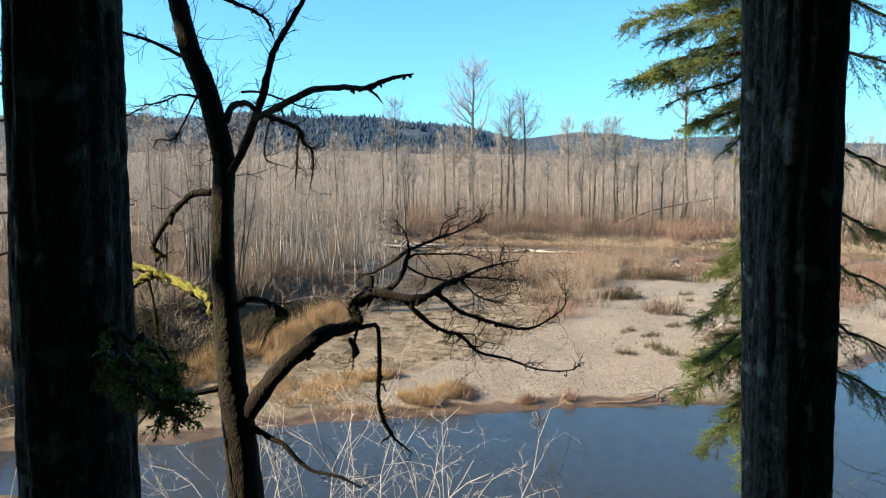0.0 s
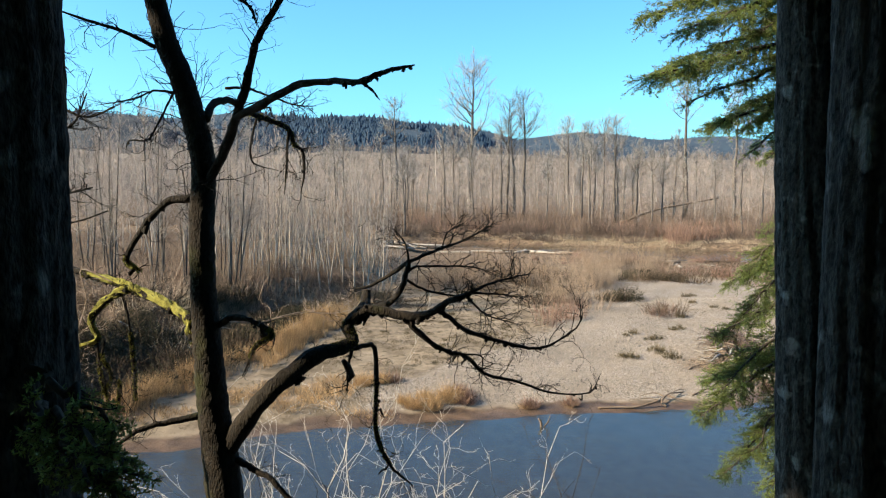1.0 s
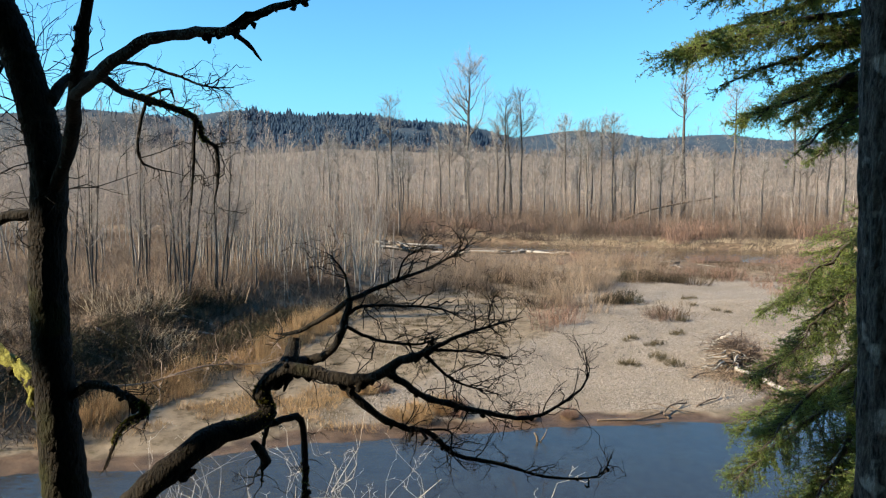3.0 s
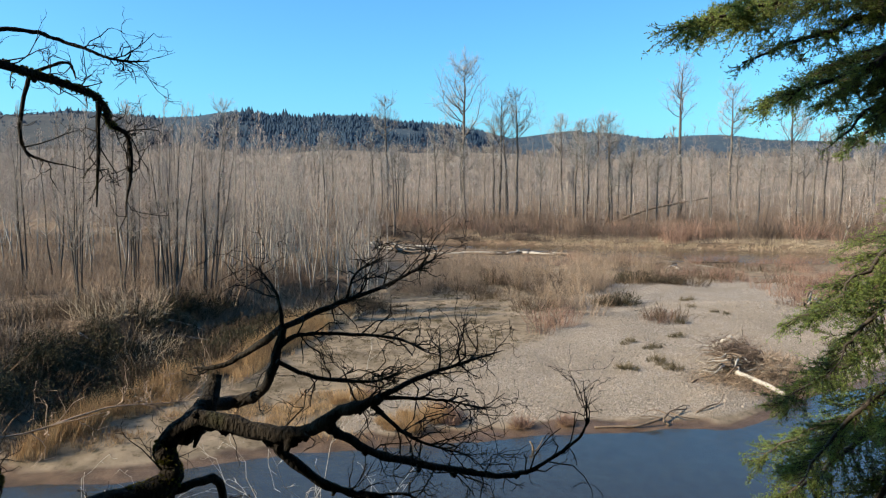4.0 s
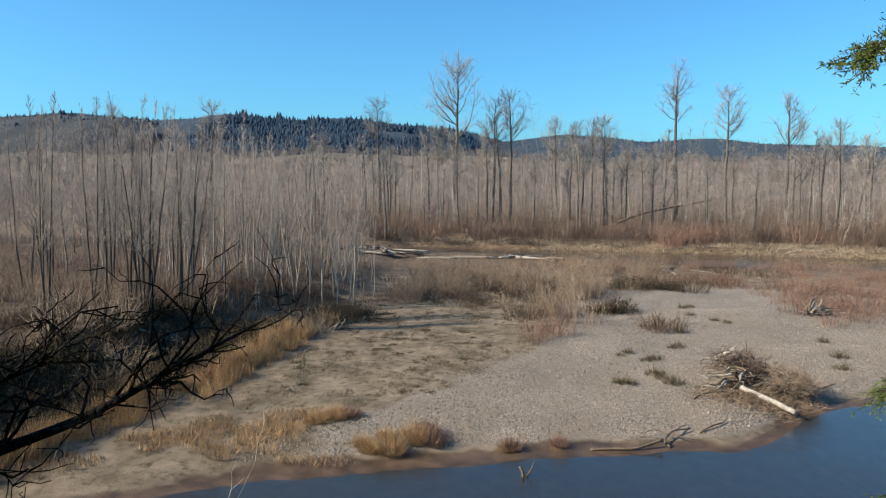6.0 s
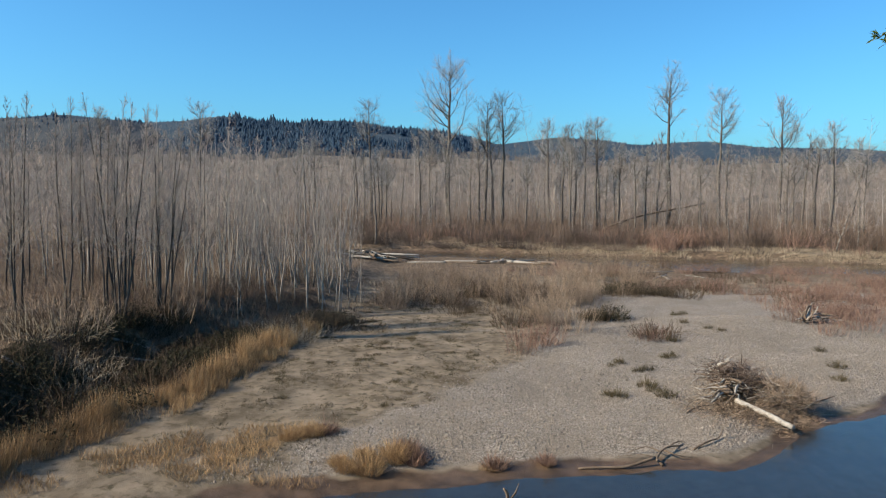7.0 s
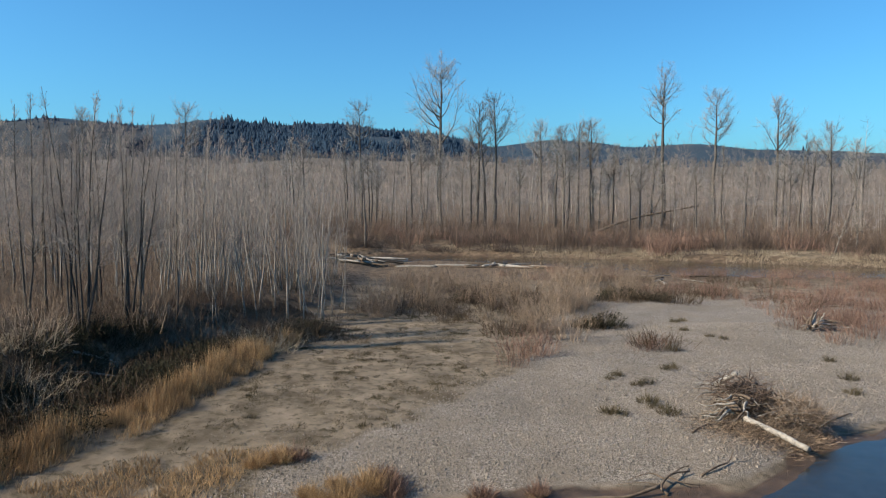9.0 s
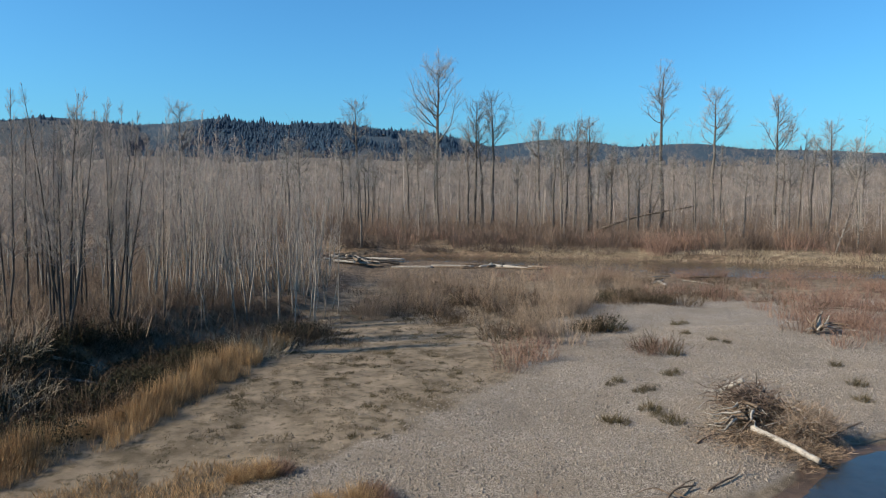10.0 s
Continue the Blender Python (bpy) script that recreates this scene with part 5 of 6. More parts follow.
    # the fallen tree that leans in the far wood
    driftwood("fallen_tree", "dead tree leaning over in the far wood", [(25.5, 131, 2.0), (32, 133, 4.2), (43, 135, 6.2)], 0.28, 0.10, M_DRIFT_DARK, 400, "far wood",
              side=[(((33, 133, 4.4), (35, 132, 6.0), (36, 132, 7.6)), 0.10)])


build_stones()
build_drift_pile()
build_log_jams()


# ---------------------------------------------------------------- the near bank: conifers, the mossy maple, pale shrubs
def bark_trunk(x, y, z0, z1, r0, r1, seed, lean=(0.0, 0.0), ridges=15):
    """A conifer trunk with furrowed bark plates."""
    n, k = 260, 84
    t = np.linspace(0, 1, n)
    ang = np.linspace(0, 2 * math.pi, k, endpoint=False)
    T, A = np.meshgrid(t, ang, indexing="ij")
    Z = z0 + (z1 - z0) * T
    R = r0 + (r1 - r0) * T + 0.25 * r0 * np.exp(-(Z - z0) / 0.5)
    wave = A * ridges / (2 * math.pi) + 1.5 * (fractal(A * 1.2, Z * 0.9, seed) - 0.5)
    f = np.abs(np.sin(wave * math.pi)) ** 0.6 * (0.55 + 0.9 * fractal(A * 3, Z * 3.5, seed + 9))
    plate = fractal(A * 5, Z * 2.2, seed + 3)
    R = R + r0 * 0.075 * (f - 0.7) + r0 * 0.10 * (plate - 0.5) + r0 * 0.07 * (fractal(A * 14, Z * 16, seed + 5) - 0.5)
    # the seam at angle 0 must close
    R[:, -1] = (R[:, 0] + R[:, -2]) / 2
    X = x + lean[0] * (Z - z0) + R * np.cos(A)
    Y = y + lean[1] * (Z - z0) + R * np.sin(A)
    s = Shape()
    i = (np.arange(n - 1)[:, None] * k + np.arange(k)[None]).ravel()
    j = (np.arange(n - 1)[:, None] * k + (np.arange(k)[None] + 1) % k).ravel()
    s.add(np.stack([X, Y, Z], -1), np.stack([i, j, j + k, i + k], 1))
    return s.mesh("trunk", M_FIR_BARK)


def bough(root, start, tip, sag, rng, twigs=46, spread=0.42, needle=0.028):
    """A drooping conifer bough: woody stem, branchlets and needles."""
    start, tip = np.asarray(start, float), np.asarray(tip, float)
    t = np.linspace(0, 1, 12)[:, None]
    q = start + (tip - start) * t + np.array([0, 0, 1.0]) * sag * 4 * t * (1 - t) * 0.6
    q[1:-1] += rng.normal(0, 0.015, (10, 3))
    ln = np.linalg.norm(tip - start)
    wood = Shape()
    tube(wood, q, np.linspace(0.012 + 0.012 * ln, 0.004, 12), 5, 0.1, int(rng.integers(1e6)))
    axis = unit(tip - start)
    side = unit(np.cross(axis, [0, 0, 1.0]))
    leaf = Shape()
    u = 0.12 + 0.88 * rng.uniform(0, 1, twigs) ** 0.8
    i0 = np.minimum((u * 11).astype(int), 10)
    fr = (u * 11 - i0)[:, None]
    b0 = q[i0] * (1 - fr) + q[i0 + 1] * fr
    sg = np.where(rng.uniform(0, 1, twigs) < 0.5, -1, 1)[:, None]
    d = unit(axis * rng.uniform(0.5, 1.1, (twigs, 1)) + side * sg * rng.uniform(0.4, 1.0, (twigs, 1)) + np.array([0, 0, 1.0]) * rng.uniform(-0.65, 0.4, (twigs, 1)))
    tl = spread * (1.15 - 0.75 * u) * rng.uniform(0.5, 1.3, twigs)
    b1 = b0 + d * tl[:, None] + np.array([0, 0, -0.25]) * (tl ** 1.2)[:, None]
    spikes(wood, b0, b1, 0.004)
    # second order branchlets
    m = 4
    s0 = np.repeat(b0, m, 0) + (np.repeat(b1 - b0, m, 0)) * rng.uniform(0.2, 0.95, (twigs * m, 1))
    sd = unit(np.repeat(d, m, 0) + rng.normal(0, 0.5, (twigs * m, 3)) * [1, 1, 0.7] + [0, 0, -0.16])
    s1 = s0 + sd * (np.repeat(tl, m) * rng.uniform(0.3, 0.65, twigs * m))[:, None]
    spikes(wood, s0, s1, 0.0025)
    e0, e1 = np.concatenate([b0, s0]), np.concatenate([b1, s1])
    el = np.linalg.norm(e1 - e0, axis=1)
    cnt = np.maximum((el / 0.0078).astype(int), 5)
    idx = np.repeat(np.arange(len(e0)), cnt)
    g = rng.uniform(0.05, 1.0, (len(idx), 1))
    n0 = e0[idx] + (e1 - e0)[idx] * g
    ed = unit(e1 - e0)[idx]
    nd = unit(ed * 0.8 + unit(rng.normal(0, 1, (len(idx), 3))) * 0.85 + [0, 0, 0.12])
    blades(leaf, n0, n0 + nd * needle * rng.uniform(0.6, 1.15, (len(idx), 1)), 0.0033)
    b = part("bough", wood.mesh("bough", M_TWIG), root)
    part("needles", leaf.mesh("needles", M_NEEDLE, False), b, "green flat needles")


def unseen_crown(root, x, y, z0, z1, reach, rng, n=120):
    """A green crown above, unseen and out of reach of the way, added to shade the trunks."""
    wood, leaf = Shape(), Shape()
    z = rng.uniform(z0, z1, n)
    ln = reach * (1.05 - 0.8 * (z - z0) / (z1 - z0)) * rng.uniform(0.6, 1.1, n)
    a = rng.uniform(0, 6.28, n)
    d = unit(np.stack([np.cos(a), np.sin(a), rng.uniform(-0.15, 0.25, n)], 1))
    p0 = np.stack([x + 0 * z, y + 0 * z, z], 1)
    p1 = p0 + d * ln[:, None]
    spikes(wood, p0, p1, 0.025)
    for _k in range(22):
        g = rng.uniform(0.1, 1, (n, 1))
        b0 = p0 + (p1 - p0) * g
        blades(leaf, b0, b0 + unit(d + rng.normal(0, 0.55, (n, 3))) * 0.6, 0.07)
    b = part("crown_frame", wood.mesh("crown_frame", M_TWIG), root)
    b["kind"] = "stuff"
    part("crown", leaf.mesh("crown", M_NEEDLE, False), b, "dense green needles")["kind"] = "stuff"


def build_near_conifers():
    rng = np.random.default_rng(111)
    # the dark trunk beside the camera's start
    z = float(ground_z(-1.0, 3.88))
    a = empty("conifer", (0, 0, 0), label="thick dark furrowed conifer trunk in shade with a low bough", category="tree", group="near conifers")
    part("trunk", bark_trunk(-1.10, 3.88, z - 0.1, 15.0, 0.235, 0.165, 1, (-0.002, 0)), a)
    for k in range(7):
        st = (-0.93, 3.72, rng.uniform(7.2, 7.36))
        bough(a, st, (rng.uniform(-0.56, -0.40), rng.uniform(3.26, 3.46), st[2] - rng.uniform(0.02, 0.16)), 0.02, rng, 26, 0.13, 0.022)
    unseen_crown(a, -1.108, 3.88, 10.2, 15.2, 2.6, rng)
    # two trunks side by side, lit in patches, some of them painted into the bark
    b = empty("conifer", (0, 0, 0), label="straight grey-brown conifer trunk with sunlit furrowed bark", category="tree", group="near conifers")
    part("trunk", bark_trunk(2.83, 6.62, float(ground_z(2.9, 6.8)) - 0.1, 16.0, 0.235, 0.16, 12, (-0.042, 0), 17), b)
    c = empty("conifer", (0, 0, 0), label="slimmer dark conifer trunk beside the sunlit one", category="tree", group="near conifers")
    part("trunk", bark_trunk(1.89, 4.30, float(ground_z(1.8, 4.3)) - 0.1, 15.0, 0.178, 0.14, 23, (-0.004, 0), 13), c)
    unseen_crown(b, 2.5, 6.82, 11.2, 16.2, 2.8, rng)
    unseen_crown(c, 1.86, 4.3, 10.6, 15.2, 2.8, rng)
    # the green hemlock whose boughs frame the view
    h = empty("hemlock", (0, 0, 0), label="green hemlock with drooping sunlit boughs on the bank", category="tree", group="near conifers")
    part("trunk", bark_trunk(3.95, 9.3, float(ground_z(3.95, 9.3)) - 0.1, 17.0, 0.17, 0.08, 34, (0, 0), 11), h)
    for tipx, tipy, tipz, zs, sg, tw, sp in (
            (1.95, 8.4, 8.85, 9.35, 0.10, 96, 0.55), (2.25, 8.2, 9.25, 9.8, 0.10, 90, 0.55), (2.05, 8.9, 9.5, 10.0, 0.12, 90, 0.55), (2.5, 8.6, 9.75, 10.3, 0.1, 80, 0.5), (2.3, 9.3, 9.05, 9.6, 0.1, 84, 0.55),
            (2.75, 9.2, 8.50, 9.0, 0.10, 76, 0.45), (2.95, 8.7, 8.45, 8.95, 0.08, 60, 0.4), (3.2, 9.0, 8.15, 8.5, 0.06, 30, 0.25),
            (2.75, 8.7, 7.15, 7.7, 0.05, 60, 0.42), (2.65, 8.5, 6.75, 7.4, 0.05, 64, 0.45), (2.55, 8.9, 6.45, 7.0, 0.05, 64, 0.45), (2.4, 8.4, 6.05, 6.7, 0.05, 70, 0.48), (2.3, 8.6, 5.75, 6.4, 0.06, 70, 0.50),
            (2.6, 8.1, 5.6, 6.2, 0.05, 64, 0.46), (2.5, 8.5, 5.25, 5.9, 0.06, 64, 0.46), (2.9, 8.1, 6.5, 7.1, 0.04, 60, 0.42), (3.0, 8.0, 7.0, 7.5, 0.04, 60, 0.42), (3.1, 8.4, 7.45, 7.9, 0.04, 50, 0.36),
            (2.8, 8.0, 5.1, 5.6, 0.05, 54, 0.42), (3.3, 8.0, 6.0, 6.5, 0.04, 50, 0.4), (2.6, 9.4, 5.9, 6.5, 0.05, 60, 0.45), (2.8, 9.5, 6.9, 7.4, 0.05, 60, 0.42),
            (2.9, 8.3, 9.25, 9.7, 0.08, 70, 0.5), (3.2, 8.5, 8.95, 9.35, 0.08, 70, 0.5), (2.65, 8.9, 9.65, 10.1, 0.08, 70, 0.5), (3.0, 8.0, 9.6, 10.0, 0.08, 60, 0.5), (3.3, 8.7, 8.55, 8.95, 0.06, 56, 0.42),
            (2.9, 7.75, 7.0, 7.45, 0.04, 56, 0.42), (3.1, 7.6, 6.5, 6.95, 0.04, 56, 0.42), (2.85, 7.75, 6.1, 6.6, 0.04, 60, 0.44), (3.05, 7.55, 5.7, 6.2, 0.04, 60, 0.44), (2.7, 7.85, 5.4, 6.0, 0.05, 60, 0.44), (3.35, 7.7, 6.2, 6.7, 0.04, 50, 0.42), (3.3, 7.8, 5.2, 5.7, 0.04, 50, 0.42),
            (2.25, 8.2, 8.62, 9.15, 0.08, 34, 0.38), (2.55, 8.3, 8.42, 8.9, 0.07, 34, 0.36), (2.8, 8.2, 8.2, 8.7, 0.06, 30, 0.34), (3.1, 8.3, 8.35, 8.8, 0.06, 30, 0.36),
            (5.0, 9.0, 7.2, 7.8, 0.05, 60, 0.5), (5.2, 9.2, 6.6, 7.2, 0.05, 60, 0.5), (5.1, 8.8, 6.0, 6.6, 0.05, 60, 0.5), (5.3, 9.4, 7.9, 8.4, 0.06, 60, 0.5), (5.2, 9.0, 8.9, 9.4, 0.06, 60, 0.5), (5.4, 9.6, 9.5, 10.0, 0.06, 60, 0.5), (4.8, 8.6, 5.6, 6.2, 0.05, 60, 0.5)):
        if tipz < 8.0 and tipx < 4:
            tipx, sp, tw = tipx + 0.28, sp * 0.72, tw * 1.25
        elif tipx < 4:
            sp, tw = sp * 0.78, tw * 1.25
        bough(h, (3.95, 9.3, zs), (tipx, tipy, tipz), sg, rng, int(tw * (1.25 if tipx < 4 else 0.6)), sp)


SNAG = [
    ("trunk", 0.116, 0.0596, [(-1.2, 6.3, 6.01), (-1.25, 6.3, 6.44), (-1.28, 6.3, 6.86), (-1.3, 6.3, 7.27), (-1.3, 6.3, 7.67), (-1.28, 6.3, 8.01), (-1.33, 6.3, 8.29), (-1.41, 6.3, 8.57), (-1.5, 6.3, 8.79), (-1.57, 6.3, 9.08), (-1.68, 6.3, 9.62), (-1.71, 6.3, 10.31)]),
    ("stem", 0.043, 0.0155, [(-1.27, 6.3, 7.89), (-1.075, 6.1, 8.12), (-0.917, 5.85, 8.32), (-0.83, 5.74, 8.48), (-0.766, 5.69, 8.67), (-0.676, 5.69, 8.83), (-0.53, 5.65, 9.06), (-0.47, 5.6, 9.39)]),
    ("arm", 0.032, 0.0119, [(-0.93, 5.87, 8.29), (-0.68, 5.6, 8.35), (-0.47, 5.45, 8.42), (-0.3, 5.35, 8.42), (-0.13, 5.2, 8.4), (0.01, 5.1, 8.43), (0.15, 5.04, 8.45)]),
    ("armlet", 0.01, 0.005, [(-0.13, 5.2, 8.4), (-0.07, 5.2, 8.36), (-0.03, 5.2, 8.31)]),
    ("loop", 0.036, 0.008, [(-1.26, 6.3, 8.31), (-1.26, 6.45, 8.42), (-1.22, 6.65, 8.47), (-1.18, 6.85, 8.42), (-1.08, 7.1, 8.38), (-0.96, 7.25, 8.32), (-0.93, 7.3, 8.21), (-0.88, 7.36, 8.16), (-0.87, 7.36, 7.99), (-0.9, 7.36, 7.84)]),
    ("droop", 0.014, 0.008, [(-0.96, 7.25, 8.32), (-0.98, 7.28, 8.15), (-1.01, 7.3, 7.83)]),
    ("droop2", 0.011, 0.005, [(-1.13, 7.0, 8.39), (-1.18, 7.0, 8.18), (-1.17, 7.05, 8.06), (-1.01, 7.1, 8.01)]),
    ("left_up", 0.03, 0.018, [(-1.39, 6.35, 7.81), (-1.53, 6.37, 7.8), (-1.67, 6.4, 7.69), (-1.79, 6.42, 7.53), (-1.86, 6.44, 7.4), (-1.77, 6.44, 7.33)]),
    ("moss_arm", 0.04, 0.0239, [(-1.38, 6.33, 6.9), (-1.42, 6.36, 7.02), (-1.6, 6.5, 7.09), (-1.84, 6.65, 7.15), (-2.0, 6.72, 7.2), (-2.32, 6.9, 7.24), (-2.7, 7.05, 7.31), (-3.23, 7.2, 7.34)]),
    ("moss_side", 0.032, 0.0144, [(-1.96, 6.7, 7.18), (-2.11, 6.7, 7.1), (-2.24, 6.7, 6.96), (-2.2, 6.7, 6.81), (-2.37, 6.7, 6.76)]),
    ("moss_hang", 0.012, 0.012, [(-2.01, 6.7, 7.13), (-1.97, 6.7, 6.91), (-1.95, 6.7, 6.68), (-1.94, 6.7, 6.38)]),
    ("moss_hang2", 0.011, 0.011, [(-2.2, 6.7, 6.83), (-2.19, 6.7, 6.57), (-2.14, 6.7, 6.38)]),
    ("low_left", 0.027, 0.0124, [(-1.31, 6.3, 6.41), (-1.54, 6.2, 6.38), (-1.72, 6.1, 6.33), (-1.9, 6.0, 6.13)]),
    ("big", 0.073, 0.0164, [(-1.15, 6.28, 6.2), (-0.93, 6.2, 6.51), (-0.75, 6.2, 6.68), (-0.57, 6.3, 6.81), (-0.37, 6.45, 6.86), (-0.4, 6.5, 6.98), (-0.26, 6.5, 7.08), (-0.04, 6.45, 7.05), (0.13, 6.4, 7.07), (0.31, 6.3, 7.18), (0.42, 6.26, 7.23)]),
    ("hang_arm", 0.021, 0.010, [(-0.36, 6.48, 6.82), (-0.24, 6.6, 6.8), (-0.23, 6.65, 6.49), (-0.23, 6.65, 6.19), (-0.14, 6.65, 5.97), (0.02, 6.65, 5.82)]),
    ("hang2", 0.014, 0.006, [(-0.37, 6.48, 6.82), (-0.4, 6.5, 6.68), (-0.41, 6.5, 6.5)]),
    ("high_left", 0.017, 0.0066, [(-1.57, 6.3, 8.76), (-1.78, 6.3, 8.86), (-2.01, 6.3, 8.93), (-2.27, 6.3, 9.02)]),
    ("high_left2", 0.01, 0.005, [(-1.47, 6.3, 8.48), (-1.59, 6.3, 8.49), (-1.72, 6.3, 8.44), (-1.96, 6.3, 8.4)]),
    ("far_top", 0.013, 0.0047, [(-1.42, 7.2, 8.62), (-1.28, 7.3, 8.63), (-1.21, 7.4, 8.61), (-1.09, 7.4, 8.57), (-0.99, 7.4, 8.53), (-0.89, 7.4, 8.51), (-0.78, 7.4, 8.51)]),
    ("far_top2", 0.009, 0.0046, [(-1.23, 7.2, 8.43), (-1.13, 7.3, 8.49), (-1.12, 7.35, 8.46), (-1.11, 7.35, 8.42)]),
    ("up0", 0.05, 0.036, [(-0.36, 6.55, 7.0), (-0.32, 6.75, 7.08), (-0.32, 6.84, 7.16)]),
    ("up1", 0.034, 0.018, [(-0.33, 6.72, 7.06), (-0.28, 6.93, 7.02), (-0.17, 6.9, 7.06), (-0.06, 6.72, 7.2), (-0.01, 6.71, 7.38)]),
    ("up2", 0.018, 0.01, [(-0.01, 6.71, 7.38), (-0.22, 6.91, 7.23), (-0.34, 6.93, 7.17), (-0.45, 6.95, 7.16)]),
    ("up3", 0.016, 0.004, [(-0.01, 6.71, 7.38), (0.08, 6.85, 7.41), (0.21, 6.89, 7.46), (0.34, 7.0, 7.5), (0.49, 6.95, 7.58), (0.63, 7.15, 7.65)]),
    ("up4", 0.01, 0.004, [(-0.01, 6.71, 7.38), (-0.04, 6.75, 7.5), (-0.12, 6.8, 7.6)]),
    ("up5", 0.008, 0.003, [(0.21, 6.89, 7.46), (0.25, 6.9, 7.57), (0.36, 6.9, 7.64)]),
    ("mid1", 0.012, 0.005, [(-0.03, 6.70, 7.30), (0.03, 6.74, 7.34), (0.15, 6.8, 7.34), (0.41, 6.68, 7.35), (0.55, 6.6, 7.32)]),
    ("mid2", 0.011, 0.005, [(-0.02, 6.65, 7.26), (0.11, 6.73, 7.18), (0.31, 6.9, 7.12), (0.42, 6.9, 7.16)]),
    ("right1", 0.024, 0.004, [(0.19, 6.37, 7.11), (0.23, 6.4, 7.08), (0.28, 6.42, 7.04), (0.4, 6.55, 6.93), (0.61, 6.68, 6.84), (0.83, 6.78, 6.77), (0.94, 6.8, 6.78), (1.04, 6.83, 6.82), (1.18, 6.85, 6.93), (1.19, 6.85, 7.08)]),
    ("right2", 0.024, 0.004, [(-0.03, 6.45, 7.05), (0.03, 6.47, 6.98), (0.14, 6.5, 6.87), (0.27, 6.55, 6.79), (0.38, 6.6, 6.75), (0.53, 6.7, 6.6), (0.75, 6.75, 6.54), (0.98, 6.85, 6.44), (1.26, 6.89, 6.43), (1.35, 6.9, 6.57)]),
    ("right2b", 0.008, 0.003, [(0.32, 6.56, 6.77), (0.49, 6.65, 6.74), (0.5, 6.68, 6.62), (0.58, 6.7, 6.52)]),
    ("right3", 0.012, 0.004, [(0.41, 6.27, 7.23), (0.55, 6.35, 7.28), (0.7, 6.45, 7.31), (0.84, 6.6, 7.32)]),
    ("right3b", 0.009, 0.003, [(0.39, 6.27, 7.21), (0.48, 6.3, 7.11), (0.58, 6.3, 7.06), (0.74, 6.3, 7.02)]),
    ("right3c", 0.009, 0.003, [(0.4, 6.27, 7.23), (0.53, 6.3, 7.22), (0.65, 6.3, 7.21), (0.78, 6.3, 7.18)]),
    ("top_arm", 0.022, 0.006, [(-1.62, 6.28, 9.3), (-1.35, 6.1, 9.2), (-1.17, 6.0, 9.08), (-0.98, 6.0, 9.0), (-0.88, 6.0, 8.93), (-0.84, 6.0, 8.82)]),
    ("droop3", 0.009, 0.005, [(-1.45, 6.3, 8.5), (-1.51, 6.3, 8.39), (-1.58, 6.3, 8.26), (-1.64, 6.3, 8.18), (-1.75, 6.3, 8.18), (-1.78, 6.3, 8.12)]),
    ("moss_hang3", 0.010, 0.006, [(-2.15, 6.7, 6.80), (-2.17, 6.7, 6.69), (-2.11, 6.7, 6.55), (-2.19, 6.7, 6.42), (-2.31, 6.7, 6.34)]),
    ("moss_hang4", 0.010, 0.012, [(-2.11, 6.7, 6.55), (-2.05, 6.7, 6.50), (-2.06, 6.7, 6.42), (-2.07, 6.7, 6.34)]),
    ("low_right", 0.028, 0.009, [(-1.14, 6.3, 6.14), (-1.03, 6.28, 6.08), (-0.86, 6.25, 6.0), (-0.70, 6.25, 5.84), (-0.46, 6.2, 5.80), (-0.30, 6.2, 5.72)]),
    ("pale4", 0.0055, 0.0025, [(-2.05, 6.72, 7.2), (-2.30, 6.7, 7.31), (-2.27, 6.7, 7.1), (-2.34, 6.7, 6.89), (-2.36, 6.7, 6.74), (-2.32, 6.7, 6.58)]),
    ("pale1", 0.0055, 0.002, [(-1.25, 6.35, 7.02), (-1.05, 6.7, 6.95), (-0.85, 7.0, 6.97), (-0.6, 7.25, 6.93), (-0.45, 7.3, 6.98)]),
    ("stub", 0.026, 0.009, [(-1.24, 6.3, 6.98), (-1.1, 6.25, 7.06), (-0.97, 6.2, 7.05), (-0.86, 6.18, 7.0), (-0.83, 6.18, 6.95), (-0.93, 6.18, 6.89), (-1.02, 6.18, 6.7)]),
]


ALDER = [
    ("a", 0.023, 0.0077, [(-3.82, 7.0, 8.71), (-3.25, 7.0, 8.94), (-2.78, 7.0, 8.96), (-2.67, 7.0, 8.86), (-2.57, 7.0, 8.78)]),
    ("b", 0.027, 0.0077, [(-3.83, 7.0, 8.56), (-3.03, 7.0, 8.69), (-2.72, 7.0, 8.6), (-2.56, 7.0, 8.46), (-2.37, 7.0, 8.39), (-2.17, 7.0, 8.46)]),
    ("c", 0.023, 0.0077, [(-3.8, 7.0, 8.29), (-3.12, 7.0, 8.39), (-2.81, 7.0, 8.36), (-2.61, 7.0, 8.3), (-2.47, 7.0, 8.35), (-2.37, 7.0, 8.56)]),
    ("d", 0.019, 0.0077, [(-3.83, 7.0, 7.9), (-3.06, 7.0, 7.94), (-2.79, 7.0, 7.89), (-2.59, 7.0, 7.83), (-2.35, 7.0, 7.88)]),
    ("e", 0.019, 0.0077, [(-3.85, 7.0, 7.55), (-3.08, 7.0, 7.65), (-2.76, 7.0, 7.6), (-2.48, 7.0, 7.63), (-2.24, 7.0, 7.71)]),
    ("g", 0.023, 0.0077, [(-3.87, 7.0, 7.15), (-3.09, 7.0, 7.36), (-2.81, 7.0, 7.42), (-2.7, 7.0, 7.24), (-2.79, 7.0, 7.0)]),
]


def crooked(twigs, rng, p, d, length, r, chance=0.5):
    """One crooked twig that forks twice at most."""
    stack = [(p, d, length, r, 0)]
